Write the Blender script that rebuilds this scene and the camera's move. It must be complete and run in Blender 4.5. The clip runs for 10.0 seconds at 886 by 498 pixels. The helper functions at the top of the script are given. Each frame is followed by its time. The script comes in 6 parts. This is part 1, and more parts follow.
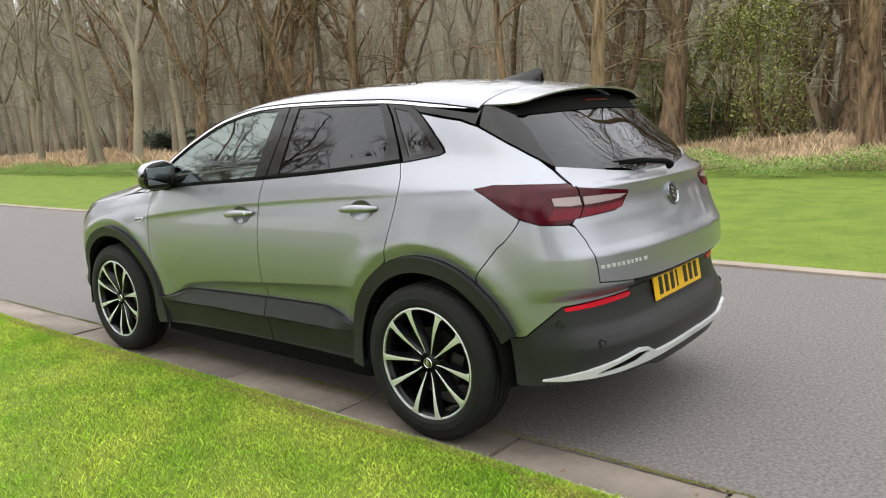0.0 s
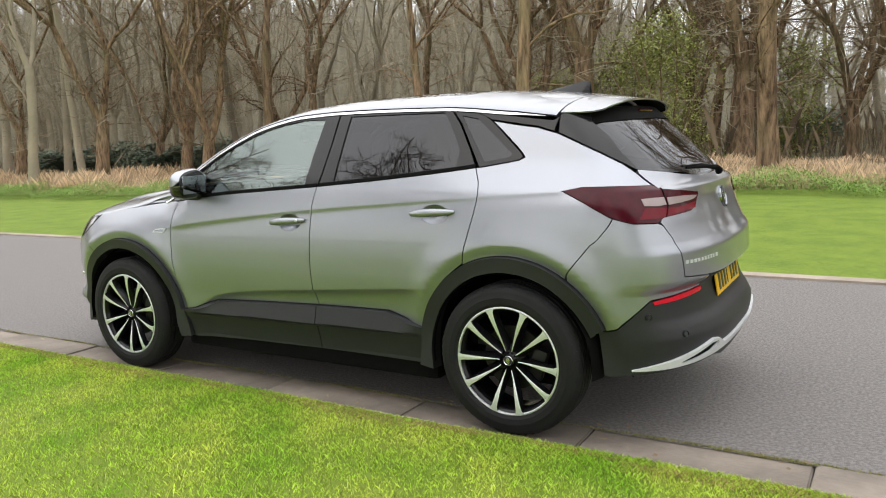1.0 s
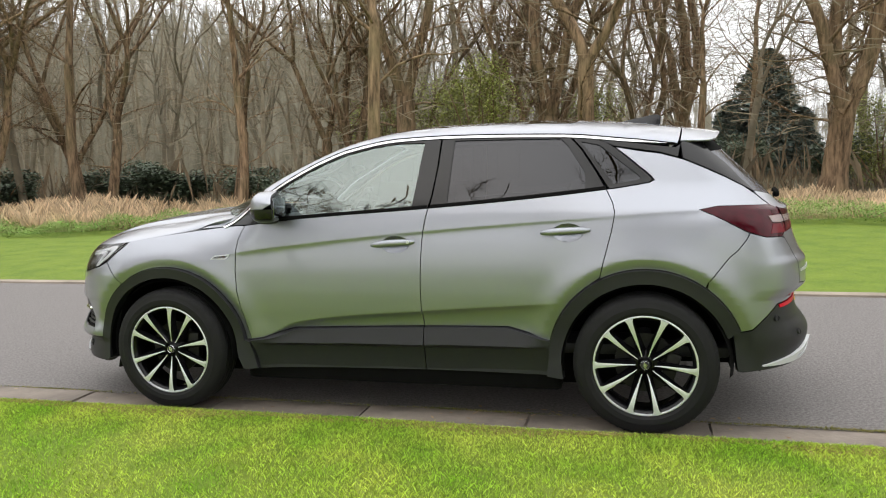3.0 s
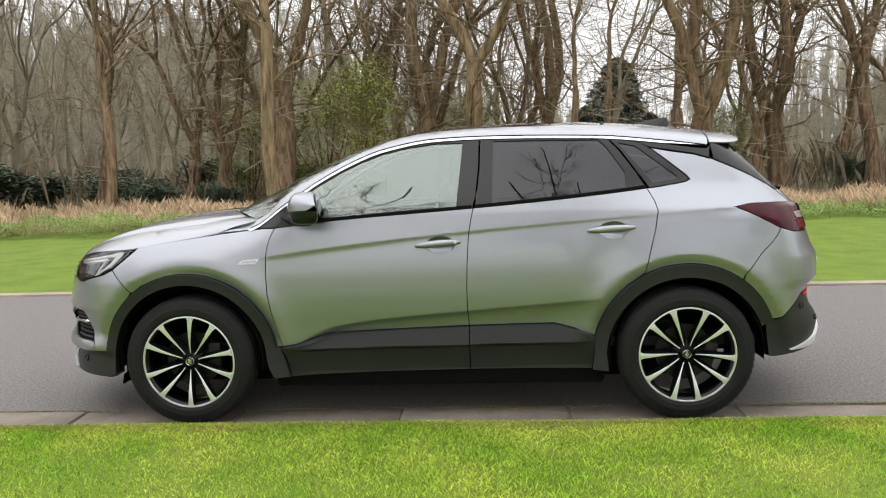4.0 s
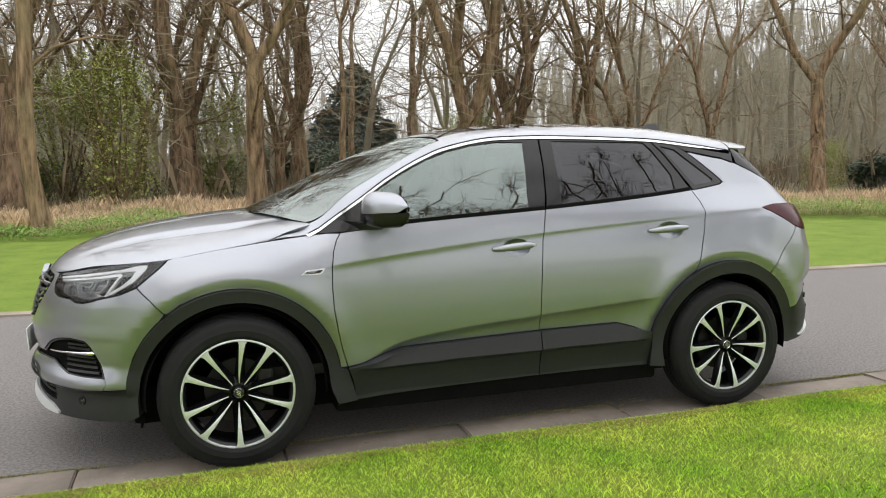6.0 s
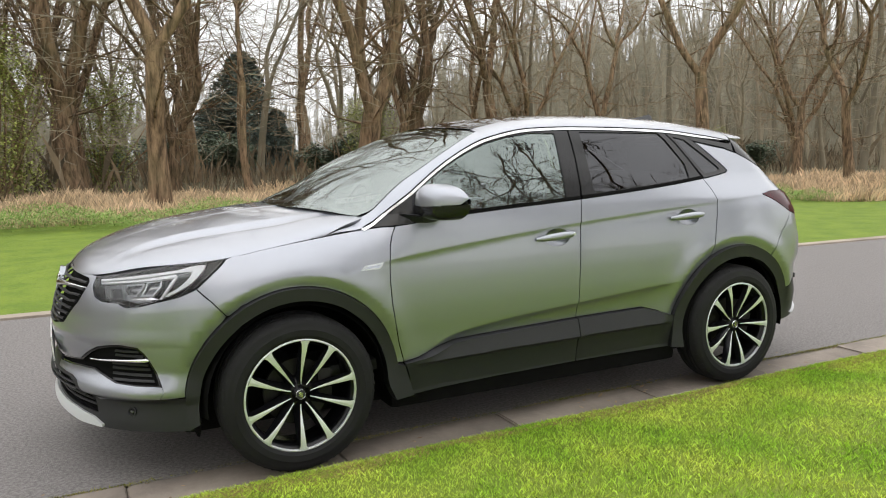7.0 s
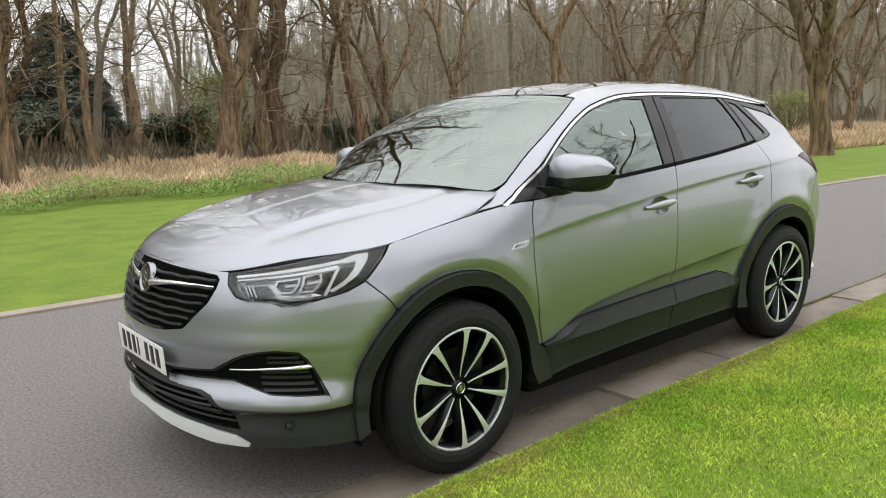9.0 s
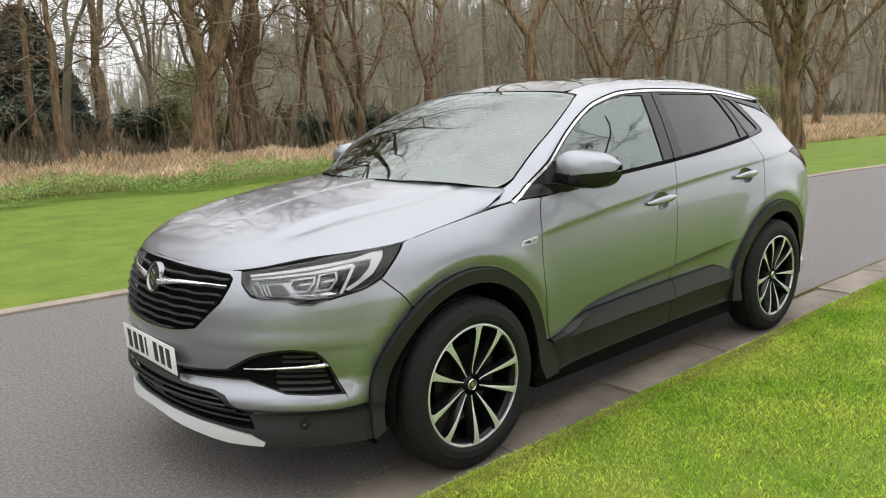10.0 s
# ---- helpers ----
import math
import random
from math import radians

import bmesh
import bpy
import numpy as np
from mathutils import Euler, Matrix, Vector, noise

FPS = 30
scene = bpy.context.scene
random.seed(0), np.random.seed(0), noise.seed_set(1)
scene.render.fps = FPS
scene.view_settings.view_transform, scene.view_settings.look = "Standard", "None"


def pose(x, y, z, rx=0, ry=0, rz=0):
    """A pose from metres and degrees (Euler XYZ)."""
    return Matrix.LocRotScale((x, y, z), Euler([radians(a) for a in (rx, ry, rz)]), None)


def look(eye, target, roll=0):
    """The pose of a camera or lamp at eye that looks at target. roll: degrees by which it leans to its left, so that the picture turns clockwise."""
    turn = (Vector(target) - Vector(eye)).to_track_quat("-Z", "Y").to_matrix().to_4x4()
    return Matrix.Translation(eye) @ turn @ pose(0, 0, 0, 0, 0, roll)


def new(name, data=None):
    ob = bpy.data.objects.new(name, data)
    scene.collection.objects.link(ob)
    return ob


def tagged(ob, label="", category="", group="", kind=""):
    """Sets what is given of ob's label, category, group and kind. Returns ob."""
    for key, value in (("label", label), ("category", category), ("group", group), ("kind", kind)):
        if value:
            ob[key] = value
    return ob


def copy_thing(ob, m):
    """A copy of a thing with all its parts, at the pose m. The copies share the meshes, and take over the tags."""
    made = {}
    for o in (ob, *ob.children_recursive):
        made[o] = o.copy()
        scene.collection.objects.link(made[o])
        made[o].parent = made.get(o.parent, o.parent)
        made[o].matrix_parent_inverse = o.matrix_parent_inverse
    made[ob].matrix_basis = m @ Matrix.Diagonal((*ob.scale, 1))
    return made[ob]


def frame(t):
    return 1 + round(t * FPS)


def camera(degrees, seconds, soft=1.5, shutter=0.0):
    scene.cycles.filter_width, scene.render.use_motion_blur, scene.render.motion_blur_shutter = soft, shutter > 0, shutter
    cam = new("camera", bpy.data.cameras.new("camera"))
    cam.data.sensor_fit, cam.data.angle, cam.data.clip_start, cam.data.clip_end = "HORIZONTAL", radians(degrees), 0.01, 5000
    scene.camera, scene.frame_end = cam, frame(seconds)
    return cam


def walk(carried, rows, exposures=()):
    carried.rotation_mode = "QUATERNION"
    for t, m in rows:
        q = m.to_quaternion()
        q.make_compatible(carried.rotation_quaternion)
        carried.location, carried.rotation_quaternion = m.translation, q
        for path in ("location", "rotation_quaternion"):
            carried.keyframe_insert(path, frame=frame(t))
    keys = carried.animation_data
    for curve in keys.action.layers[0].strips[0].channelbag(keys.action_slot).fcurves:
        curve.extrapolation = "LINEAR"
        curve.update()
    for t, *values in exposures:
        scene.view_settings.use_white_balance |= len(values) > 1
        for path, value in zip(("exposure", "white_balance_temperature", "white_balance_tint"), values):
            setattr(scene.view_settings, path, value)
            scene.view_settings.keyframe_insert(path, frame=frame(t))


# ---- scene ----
cam = camera(60.4, 10.0, soft=1.05)
PATH = [
    (0, (3.471, -3.293, 1.412), (2.213, -1.777, 1.067), -3.2),
    (0.5, (3.188, -3.551, 1.369), (2.032, -1.951, 1.047), -3.0),
    (1, (2.857, -3.878, 1.375), (1.825, -2.191, 1.077), -2.7),
    (1.5, (2.495, -4.17, 1.386), (1.598, -2.402, 1.114), -2.2),
    (2, (2.066, -4.361, 1.368), (1.325, -2.519, 1.123), -1.7),
    (2.5, (1.66, -4.565, 1.358), (1.058, -2.672, 1.13), -1.5),
    (3.8, (0.55, -4.823, 1.393), (0.327, -2.849, 1.163), -1.9),
    (4, (0.3, -4.854, 1.389), (0.184, -2.87, 1.159), -1.7),
    (4.5, (-0.145, -4.75, 1.396), (-0.089, -2.763, 1.17), -1.6),
    (5, (-0.653, -4.686, 1.405), (-0.404, -2.715, 1.178), -1.3),
    (5.5, (-1.081, -4.57, 1.373), (-0.644, -2.631, 1.151), -1.1),
    (5.7, (-1.249, -4.482, 1.386), (-0.737, -2.562, 1.16), -0.8),
    (6.8, (-2.095, -4.166, 1.407), (-1.25, -2.372, 1.149), -0.7),
    (7, (-2.243, -4.063, 1.414), (-1.345, -2.295, 1.15), -0.8),
    (7.5, (-2.571, -3.774, 1.411), (-1.555, -2.075, 1.125), -0.8),
    (8, (-2.836, -3.52, 1.44), (-1.722, -1.889, 1.122), -1.1),
    (8.5, (-3.031, -3.264, 1.434), (-1.834, -1.697, 1.097), -1.4),
    (9, (-3.258, -3.095, 1.443), (-2.0, -1.581, 1.089), -1.6),
    (9.5, (-3.36, -3.029, 1.465), (-2.065, -1.55, 1.096), -1.6),
    (10, (-3.375, -2.993, 1.459), (-2.065, -1.528, 1.088), -1.6),
]
walk(cam, [(t, look(eye, target, roll)) for t, eye, target, roll in PATH],
     [(0, .52), (1, .50), (2.5, .43), (5.5, .38), (8, .36), (10, .27)])

# ---- overcast daylight ----
world = bpy.data.worlds.new("overcast")
scene.world = world
world.use_nodes = True
wn, wl = world.node_tree.nodes, world.node_tree.links
wn.clear()
sky = wn.new("ShaderNodeTexSky")
sky.sky_type, sky.sun_disc = "NISHITA", False
sky.sun_elevation, sky.sun_rotation = radians(48), radians(200)
sky.air_density, sky.dust_density = 1.0, 4.0
# an overcast dome: far brighter overhead than at the horizon
co_w, sep_w = wn.new("ShaderNodeTexCoord"), wn.new("ShaderNodeSeparateXYZ")
dome = wn.new("ShaderNodeMapRange")
dome.inputs[1].default_value, dome.inputs[2].default_value = 0, 1
dome.inputs[3].default_value, dome.inputs[4].default_value = 6.8, 13.2
cloud_noise = wn.new("ShaderNodeTexNoise")
cloud_noise.inputs["Scale"].default_value, cloud_noise.inputs["Detail"].default_value = 2.6, 5
cloud_map = wn.new("ShaderNodeMapRange")
cloud_map.inputs[1].default_value, cloud_map.inputs[2].default_value = .3, .7
cloud_map.inputs[3].default_value, cloud_map.inputs[4].default_value = .84, 1.12
level = wn.new("ShaderNodeMath")
level.operation = "MULTIPLY"
cloud_col = wn.new("ShaderNodeCombineColor")
sky_mix = wn.new("ShaderNodeMix")
sky_mix.data_type = "RGBA"
sky_mix.inputs[0].default_value = .92
bg, out = wn.new("ShaderNodeBackground"), wn.new("ShaderNodeOutputWorld")
bg.inputs[1].default_value = .130
wl.new(co_w.outputs["Generated"], sep_w.inputs[0])
wl.new(sep_w.outputs[2], dome.inputs[0])
wl.new(cloud_noise.outputs[0], cloud_map.inputs[0])
wl.new(dome.outputs[0], level.inputs[0])
wl.new(cloud_map.outputs[0], level.inputs[1])
for k in range(3):
    wl.new(level.outputs[0], cloud_col.inputs[k])
wl.new(sky.outputs[0], sky_mix.inputs[6])
wl.new(cloud_col.outputs[0], sky_mix.inputs[7])
wl.new(sky_mix.outputs[2], bg.inputs[0])
wl.new(bg.outputs[0], out.inputs[0])

sun = new("sun", bpy.data.lights.new("sun", "SUN"))
sun.data.energy, sun.data.angle, sun.data.color = .8, radians(180), (1, .97, .93)
sun.matrix_world = look((-.6, -1.4, 18), (0, 0, 0))


# ---- materials ----
def mat(name, color, rough=.5, metal=0.0, var=0.0, scale=8.0, bump=0.0, bump_scale=60.0, second=None, coat=0.0, spec=.5, rand=0.0, detail=6, island=0.0):
    """A surface with variation at two scales, fine relief, and per-piece variation where asked."""
    m = bpy.data.materials.new(name)
    m.use_nodes = True
    n, l = m.node_tree.nodes, m.node_tree.links
    b = n["Principled BSDF"]
    b.inputs["Base Color"].default_value = (*color, 1)
    b.inputs["Roughness"].default_value, b.inputs["Metallic"].default_value = rough, metal
    b.inputs["Coat Weight"].default_value, b.inputs["Coat Roughness"].default_value = coat, .03
    b.inputs["Specular IOR Level"].default_value = spec
    co = n.new("ShaderNodeTexCoord")
    col = None
    if var or second:
        big = n.new("ShaderNodeTexNoise")
        big.inputs["Scale"].default_value, big.inputs["Detail"].default_value = scale, detail
        l.new(co.outputs["Object"], big.inputs["Vector"])
        r = n.new("ShaderNodeMapRange")
        r.inputs[1].default_value, r.inputs[2].default_value = .34, .66
        l.new(big.outputs[0], r.inputs[0])
        mx = n.new("ShaderNodeMix")
        mx.data_type = "RGBA"
        other = second or tuple(c * (1 - var) for c in color)
        mx.inputs[6].default_value, mx.inputs[7].default_value = (*color, 1), (*other, 1)
        l.new(r.outputs[0], mx.inputs[0])
        fine = n.new("ShaderNodeTexNoise")
        fine.inputs["Scale"].default_value, fine.inputs["Detail"].default_value = scale * 11, 3
        l.new(co.outputs["Object"], fine.inputs["Vector"])
        hs = n.new("ShaderNodeHueSaturation")
        fr = n.new("ShaderNodeMapRange")
        fr.inputs[3].default_value, fr.inputs[4].default_value = 1 - max(var, .15) * .7, 1 + max(var, .15) * .7
        l.new(fine.outputs[0], fr.inputs[0])
        l.new(fr.outputs[0], hs.inputs["Value"])
        l.new(mx.outputs[2], hs.inputs["Color"])
        col = hs.outputs[0]
    if rand or island:
        src = n.new("ShaderNodeNewGeometry").outputs["Random Per Island"] if island else n.new("ShaderNodeObjectInfo").outputs["Random"]
        k = max(rand, island)
        rr = n.new("ShaderNodeMapRange")
        rr.inputs[3].default_value, rr.inputs[4].default_value = 1 - k, 1 + k
        l.new(src, rr.inputs[0])
        h2 = n.new("ShaderNodeHueSaturation")
        h2.inputs["Color"].default_value = (*color, 1)
        l.new(rr.outputs[0], h2.inputs["Value"])
        if col:
            l.new(col, h2.inputs["Color"])
        col = h2.outputs[0]
    if col:
        l.new(col, b.inputs["Base Color"])
    if bump:
        t = n.new("ShaderNodeTexNoise")
        t.inputs["Scale"].default_value, t.inputs["Detail"].default_value = bump_scale, 5
        l.new(co.outputs["Object"], t.inputs["Vector"])
        bp = n.new("ShaderNodeBump")
        bp.inputs["Strength"].default_value, bp.inputs["Distance"].default_value = bump, .01
        l.new(t.outputs[0], bp.inputs["Height"])
        l.new(bp.outputs[0], b.inputs["Normal"])
    return m


def glass(name, tint, ior=1.85, rough=0.0, sheen=(1, 1, 1)):
    """A thin tinted pane: light passes straight through, the surface mirrors by Fresnel."""
    m = bpy.data.materials.new(name)
    m.use_nodes = True
    n, l = m.node_tree.nodes, m.node_tree.links
    n.clear()
    o, mixs = n.new("ShaderNodeOutputMaterial"), n.new("ShaderNodeMixShader")
    tr, gl, fr = n.new("ShaderNodeBsdfTransparent"), n.new("ShaderNodeBsdfGlossy"), n.new("ShaderNodeFresnel")
    gl.inputs[0].default_value = (*sheen, 1)
    tr.inputs[0].default_value, gl.inputs["Roughness"].default_value = (*tint, 1), rough
    fr.inputs[0].default_value = ior
    l.new(fr.outputs[0], mixs.inputs[0])
    l.new(tr.outputs[0], mixs.inputs[1])
    l.new(gl.outputs[0], mixs.inputs[2])
    l.new(mixs.outputs[0], o.inputs[0])
    return m


def metal_flake():
    """Silver-grey metallic paint under clear lacquer."""
    m = mat("silver_grey_paint", (.328, .342, .382), rough=.40, metal=.92, coat=1.0)
    n, l = m.node_tree.nodes, m.node_tree.links
    b = n["Principled BSDF"]
    co, v = n.new("ShaderNodeTexCoord"), n.new("ShaderNodeTexVoronoi")
    v.inputs["Scale"].default_value = 1500
    hs, mr = n.new("ShaderNodeHueSaturation"), n.new("ShaderNodeMapRange")
    mr.inputs[3].default_value, mr.inputs[4].default_value = .9, 1.1
    hs.inputs["Color"].default_value = (.328, .342, .382, 1)
    l.new(co.outputs["Object"], v.inputs["Vector"])
    l.new(v.outputs["Color"], mr.inputs[0])
    l.new(mr.outputs[0], hs.inputs["Value"])
    l.new(hs.outputs[0], b.inputs["Base Color"])
    return m


PAINT = metal_flake()
PLASTIC = mat("dark_grey_plastic", (.018, .0185, .0205), rough=.46, var=.10, scale=30, spec=.4)
BLACK = mat("gloss_black_trim", (.010, .010, .011), rough=.10, spec=.4)
MATT = mat("matt_black", (.004, .004, .004), rough=.85, spec=.1, var=.2, scale=20)
CHROME = mat("chrome", (.78, .78, .79), rough=.12, metal=1)
SKID = mat("pale_silver_paint", (.60, .615, .63), rough=.34, metal=.15, coat=.2)
SATIN = mat("satin_silver", (.66, .675, .70), rough=.32, metal=.5)
MACHINED = mat("machined_alloy", (.78, .80, .83), rough=.38, metal=.72, var=.06, scale=60)
RUBBER = mat("tyre_rubber", (.010, .010, .0108), rough=.7, spec=.3, var=.25, scale=14, bump=.15, bump_scale=250)
WHEEL_BLACK = mat("wheel_gloss_black", (.005, .005, .006), rough=.22, spec=.3)
DISC = mat("brake_disc_steel", (.022, .021, .020), rough=.5, metal=.6, var=.2, scale=40)
RED_LENS = mat("red_lamp_lens", (.15, .002, .010), rough=.12, spec=.25, var=.25, scale=18)
RED_DARK = mat("dark_red_lens", (.062, .001, .007), rough=.10, spec=.25, var=.35, scale=22)
REFLECTOR = mat("red_reflector", (.60, .004, .022), rough=.3, spec=.25, bump=.2, bump_scale=700)
WHITE_LENS = mat("white_lamp_lens", (.30, .235, .24), rough=.2, coat=.3, bump=.3, bump_scale=400)
LED_BAR = mat("white_light_guide", (.93, .94, .95), rough=.2)
LAMP_HOUSE = mat("silver_lamp_housing", (.46, .47, .48), rough=.26, metal=.65)
LAMP_DARK = mat("grey_lamp_cell", (.06, .06, .063), rough=.2, metal=.6)
MIRROR = mat("mirror_glass", (.30, .32, .34), rough=.02, metal=1)
PLATE_Y = mat("yellow_plate", (.80, .46, .01), rough=.35, var=.05, scale=10)
PLATE_W = mat("white_plate", (.80, .80, .79), rough=.35, var=.04, scale=10)
PLATE_INK = mat("plate_black_bars", (.012, .012, .014), rough=.4)
GLASS_FRONT = glass("green_tinted_glass", (.70, .80, .76), 2.5, sheen=(.88, 1, .96))
GLASS_DARK = glass("privacy_glass", (.045, .045, .05), 1.62, sheen=(.95, .96, 1))
GLASS_SCREEN = glass("windscreen_glass", (.74, .82, .78), 3.0, sheen=(.92, 1, .97))
GLASS_ROOF = glass("black_roof_glass", (.015, .015, .018))
LENS = glass("clear_lens", (.93, .94, .95), 1.5)
SEAT = mat("dark_grey_seat_cloth", (.035, .035, .038), rough=.9, var=.3, scale=30, bump=.3, bump_scale=300)
CABIN = mat("dark_cabin_plastic", (.03, .03, .032), rough=.6, var=.2, scale=20)
HEADLINER = mat("pale_headliner", (.38, .37, .35), rough=.95, var=.1, scale=20)


# ---- ground ----
def sheet(name, pts, z, material, label="", category=""):
    bm = bmesh.new()
    bm.faces.new([bm.verts.new((x, y, z)) for x, y in pts])
    me = bpy.data.meshes.new(name)
    bm.to_mesh(me)
    bm.free()
    me.materials.append(material)
    return tagged(new(name, me), label, category, kind="structure")


def big_mesh(name, verts, faces, material, smooth=False):
    """A mesh from numpy arrays of corners and triangles or quads."""
    me = bpy.data.meshes.new(name)
    k = faces.shape[1]
    me.vertices.add(len(verts))
    me.vertices.foreach_set("co", np.asarray(verts, np.float32).ravel())
    me.loops.add(faces.size)
    me.loops.foreach_set("vertex_index", np.asarray(faces, np.int32).ravel())
    me.polygons.add(len(faces))
    me.polygons.foreach_set("loop_start", np.arange(0, faces.size, k, dtype=np.int32))
    if smooth:
        me.polygons.foreach_set("use_smooth", np.ones(len(faces), bool))
    me.materials.append(material)
    me.update(calc_edges=True)
    return me


def road_edge(x):
    """The far edge of the road."""
    return np.interp(x, [-80, -14, -4, 1, 5, 9, 12, 14, 30, 80], [3.9, 3.45, 3.46, 3.25, 3.12, 2.92, 2.75, 2.5, 1.0, -1.0])


def lawn_end(x):
    """Where the far lawn meets the rough growth."""
    return np.interp(x, [-80, -30, -18, -12, -9, -3, 3, 8, 10, 12.5, 15, 20, 30, 80], [9.5, 9.5, 9.1, 9.0, 10.2, 10.8, 10.5, 10.7, 10.2, 8.4, 7.2, 6.9, 6.2, 5])


SOIL = mat("woodland_floor", (.15, .115, .06), rough=.95, second=(.07, .075, .03), scale=.35, bump=.6, bump_scale=6)
ASPHALT = mat("grey_asphalt", (.272, .252, .244), rough=.85, var=.42, scale=62, bump=1.0, bump_scale=190)
STONE = mat("worn_edging_stone", (.29, .245, .205), rough=.85, second=(.165, .140, .118), scale=3, bump=.4, bump_scale=40, rand=.14)
LAWN = mat("short_lawn", (.110, .180, .010), rough=.9, second=(.165, .235, .018), scale=2.2, var=.5, bump=.8, bump_scale=90)
# thatch coloured darker than the blades, so its gaps read as shadow
LAWN_NEAR = mat("shaded_thatch", (.130, .215, .014), rough=.95, second=(.200, .250, .032), scale=2.2, var=.3, bump=.8, bump_scale=90)
BLADE = mat("grass_blades", (.27, .48, .028), rough=.65, second=(.56, .66, .10), scale=2.3, island=.65)
EDGE_FAR = mat("pale_edging", (.40, .34, .28), rough=.9, second=(.26, .22, .18), scale=2, bump=.4)
STRAW = mat("dry_straw", (.46, .37, .15), rough=.85, second=(.34, .30, .10), scale=4, island=.4)
FIELD = mat("tall_dry_grass", (.66, .50, .33), rough=.9, second=(.48, .36, .22), scale=.6, island=.45)
NETTLE = mat("nettle_leaves", (.175, .290, .052), rough=.75, second=(.25, .365, .090), scale=.9, island=.28)
xs_edge = np.concatenate([np.linspace(-80, -16, 9), np.linspace(-14, 14, 29), np.linspace(16, 80, 9)])
sheet("ground", [(-400, -400), (400, -400), (400, 400), (-400, 400)], -.05, SOIL, "flat woodland ground with dead leaves", "ground")
sheet("road", [(-80, -.656), (80, -.656)] + [(x, float(road_edge(x)) + .02) for x in xs_edge[::-1]], -.015, ASPHALT, "worn grey asphalt park road", "road")
sheet("lawn_near", [(-60, -30), (60, -30), (60, -.965), (-60, -.965)], .006, LAWN_NEAR, "short mown green lawn beside the road", "lawn")
sheet("lawn_far", [(x, float(road_edge(x)) + .13) for x in xs_edge] + [(x, float(lawn_end(x)) + 2.2) for x in xs_edge[::-1]], .012, LAWN, "mown green lawn across the road", "lawn")


def blades(name, x, y, z, height, width, material, lean=.5, label="", category="grass", seed=3):
    """Grass as single bent blades, all in one object."""
    g = np.random.default_rng(seed)
    n = len(x)
    a, b = g.uniform(0, 2 * np.pi, n), g.uniform(0, 2 * np.pi, n)
    h = height * g.uniform(.55, 1.25, n)
    w = width * g.uniform(.6, 1.3, n)
    l = lean * g.uniform(.1, 1.0, n) * h
    z = np.broadcast_to(z, (n,))
    v = np.empty((n, 4, 3))
    v[:, 0] = np.stack([x - w * np.cos(a) / 2, y - w * np.sin(a) / 2, z], -1)
    v[:, 1] = np.stack([x + w * np.cos(a) / 2, y + w * np.sin(a) / 2, z], -1)
    mid = np.stack([x + .35 * l * np.cos(b), y + .35 * l * np.sin(b), z + h * .6], -1)
    v[:, 2] = mid + np.stack([w * np.cos(a) * .35, w * np.sin(a) * .35, 0 * w], -1)
    v[:, 3] = np.stack([x + l * np.cos(b), y + l * np.sin(b), z + h * .95], -1)
    i = np.arange(n)[:, None] * 4
    f = np.concatenate([i + np.array([[0, 1, 2]]), i + np.array([[0, 2, 3]])])
    return tagged(new(name, big_mesh(name, v.reshape(-1, 3), f, material)), label, category, kind="stuff")


g = np.random.default_rng(11)
n = 410000
gx, gy = g.uniform(-5.6, 5.0, n) + g.normal(0, .45, n), -.955 - 4.4 * g.random(n) ** 1.9
patch = np.sin(gx * 2.1 + 1.3 * np.sin(gy * 3.1)) * np.sin(gy * 2.7 + .8 * np.sin(gx * 1.7))
blades("lawn_grass", gx, gy, .004, .022 + .006 * patch, .0031, BLADE, 1.0, "short mown bright green grass blades", seed=1)
n = 64000
gx = np.concatenate([g.uniform(-16, -5.2, n // 2), g.uniform(4.6, 16, n // 2)])
gy = -.955 - 5.0 * g.random(n) ** 1.7
blades("lawn_grass", gx, gy, .004, .034, .006, BLADE, .9, "short mown bright green grass blades", seed=2)
n = 50000
gx, gy = g.uniform(-14, 14, n), -.990 + .04 * np.abs(g.normal(0, .30, n)) - .03 * g.random(n)
gy = gy + .014 * np.sin(gx * 5.3) + .010 * np.sin(gx * 13.1)
blades("lawn_fringe", gx, gy, 0, .020, .0026, BLADE, 1.1, "grass hanging over the stone edge", seed=4)
n = 34000
gx = g.uniform(-9, 9, n)
gy = -.985 - .045 * np.abs(g.normal(0, 1, n)) * (.35 + .65 * (np.sin(gx * 2.3 + 1.7 * np.sin(gx * .9)) > -.2)) + .02 * g.random(n)
gy = gy + .012 * np.sin(gx * 5.3)
blades("dry_fringe", gx, gy, .004, .021, .0032, STRAW, 1.4, "dry straw along the lawn edge", seed=5)

# rough green growth, then tall dry grass, behind the far lawn
n = 140000
gx = g.uniform(-32, 14.5, n)
gy = lawn_end(gx) + 2.0 * g.random(n) + .22 * np.sin(gx * 1.9) + .10 * np.sin(gx * 5.3)
hump = .30 + .10 * np.sin(gx * 1.3 + 2 * np.sin(gx * .37)) + .07 * np.sin(gx * 4.1 + gy * 3) + .05 * np.sin(gx * 9.7 - gy * 5)
hz = np.clip(hump, .08, 1) * g.random(n) ** .55
a, t = g.uniform(0, 2 * np.pi, n), g.uniform(-.4, 1.1, n)
s = g.uniform(.026, .060, n)
c = np.stack([gx, gy, hz], -1)
e1 = np.stack([np.cos(a) * np.cos(t), np.sin(a) * np.cos(t), np.sin(t)], -1) * s[:, None]
e2 = np.stack([-np.sin(a), np.cos(a), 0 * a], -1) * s[:, None] * .24
v = np.stack([c, c + e1 * .5 + e2, c + e1, c + e1 * .5 - e2], 1)
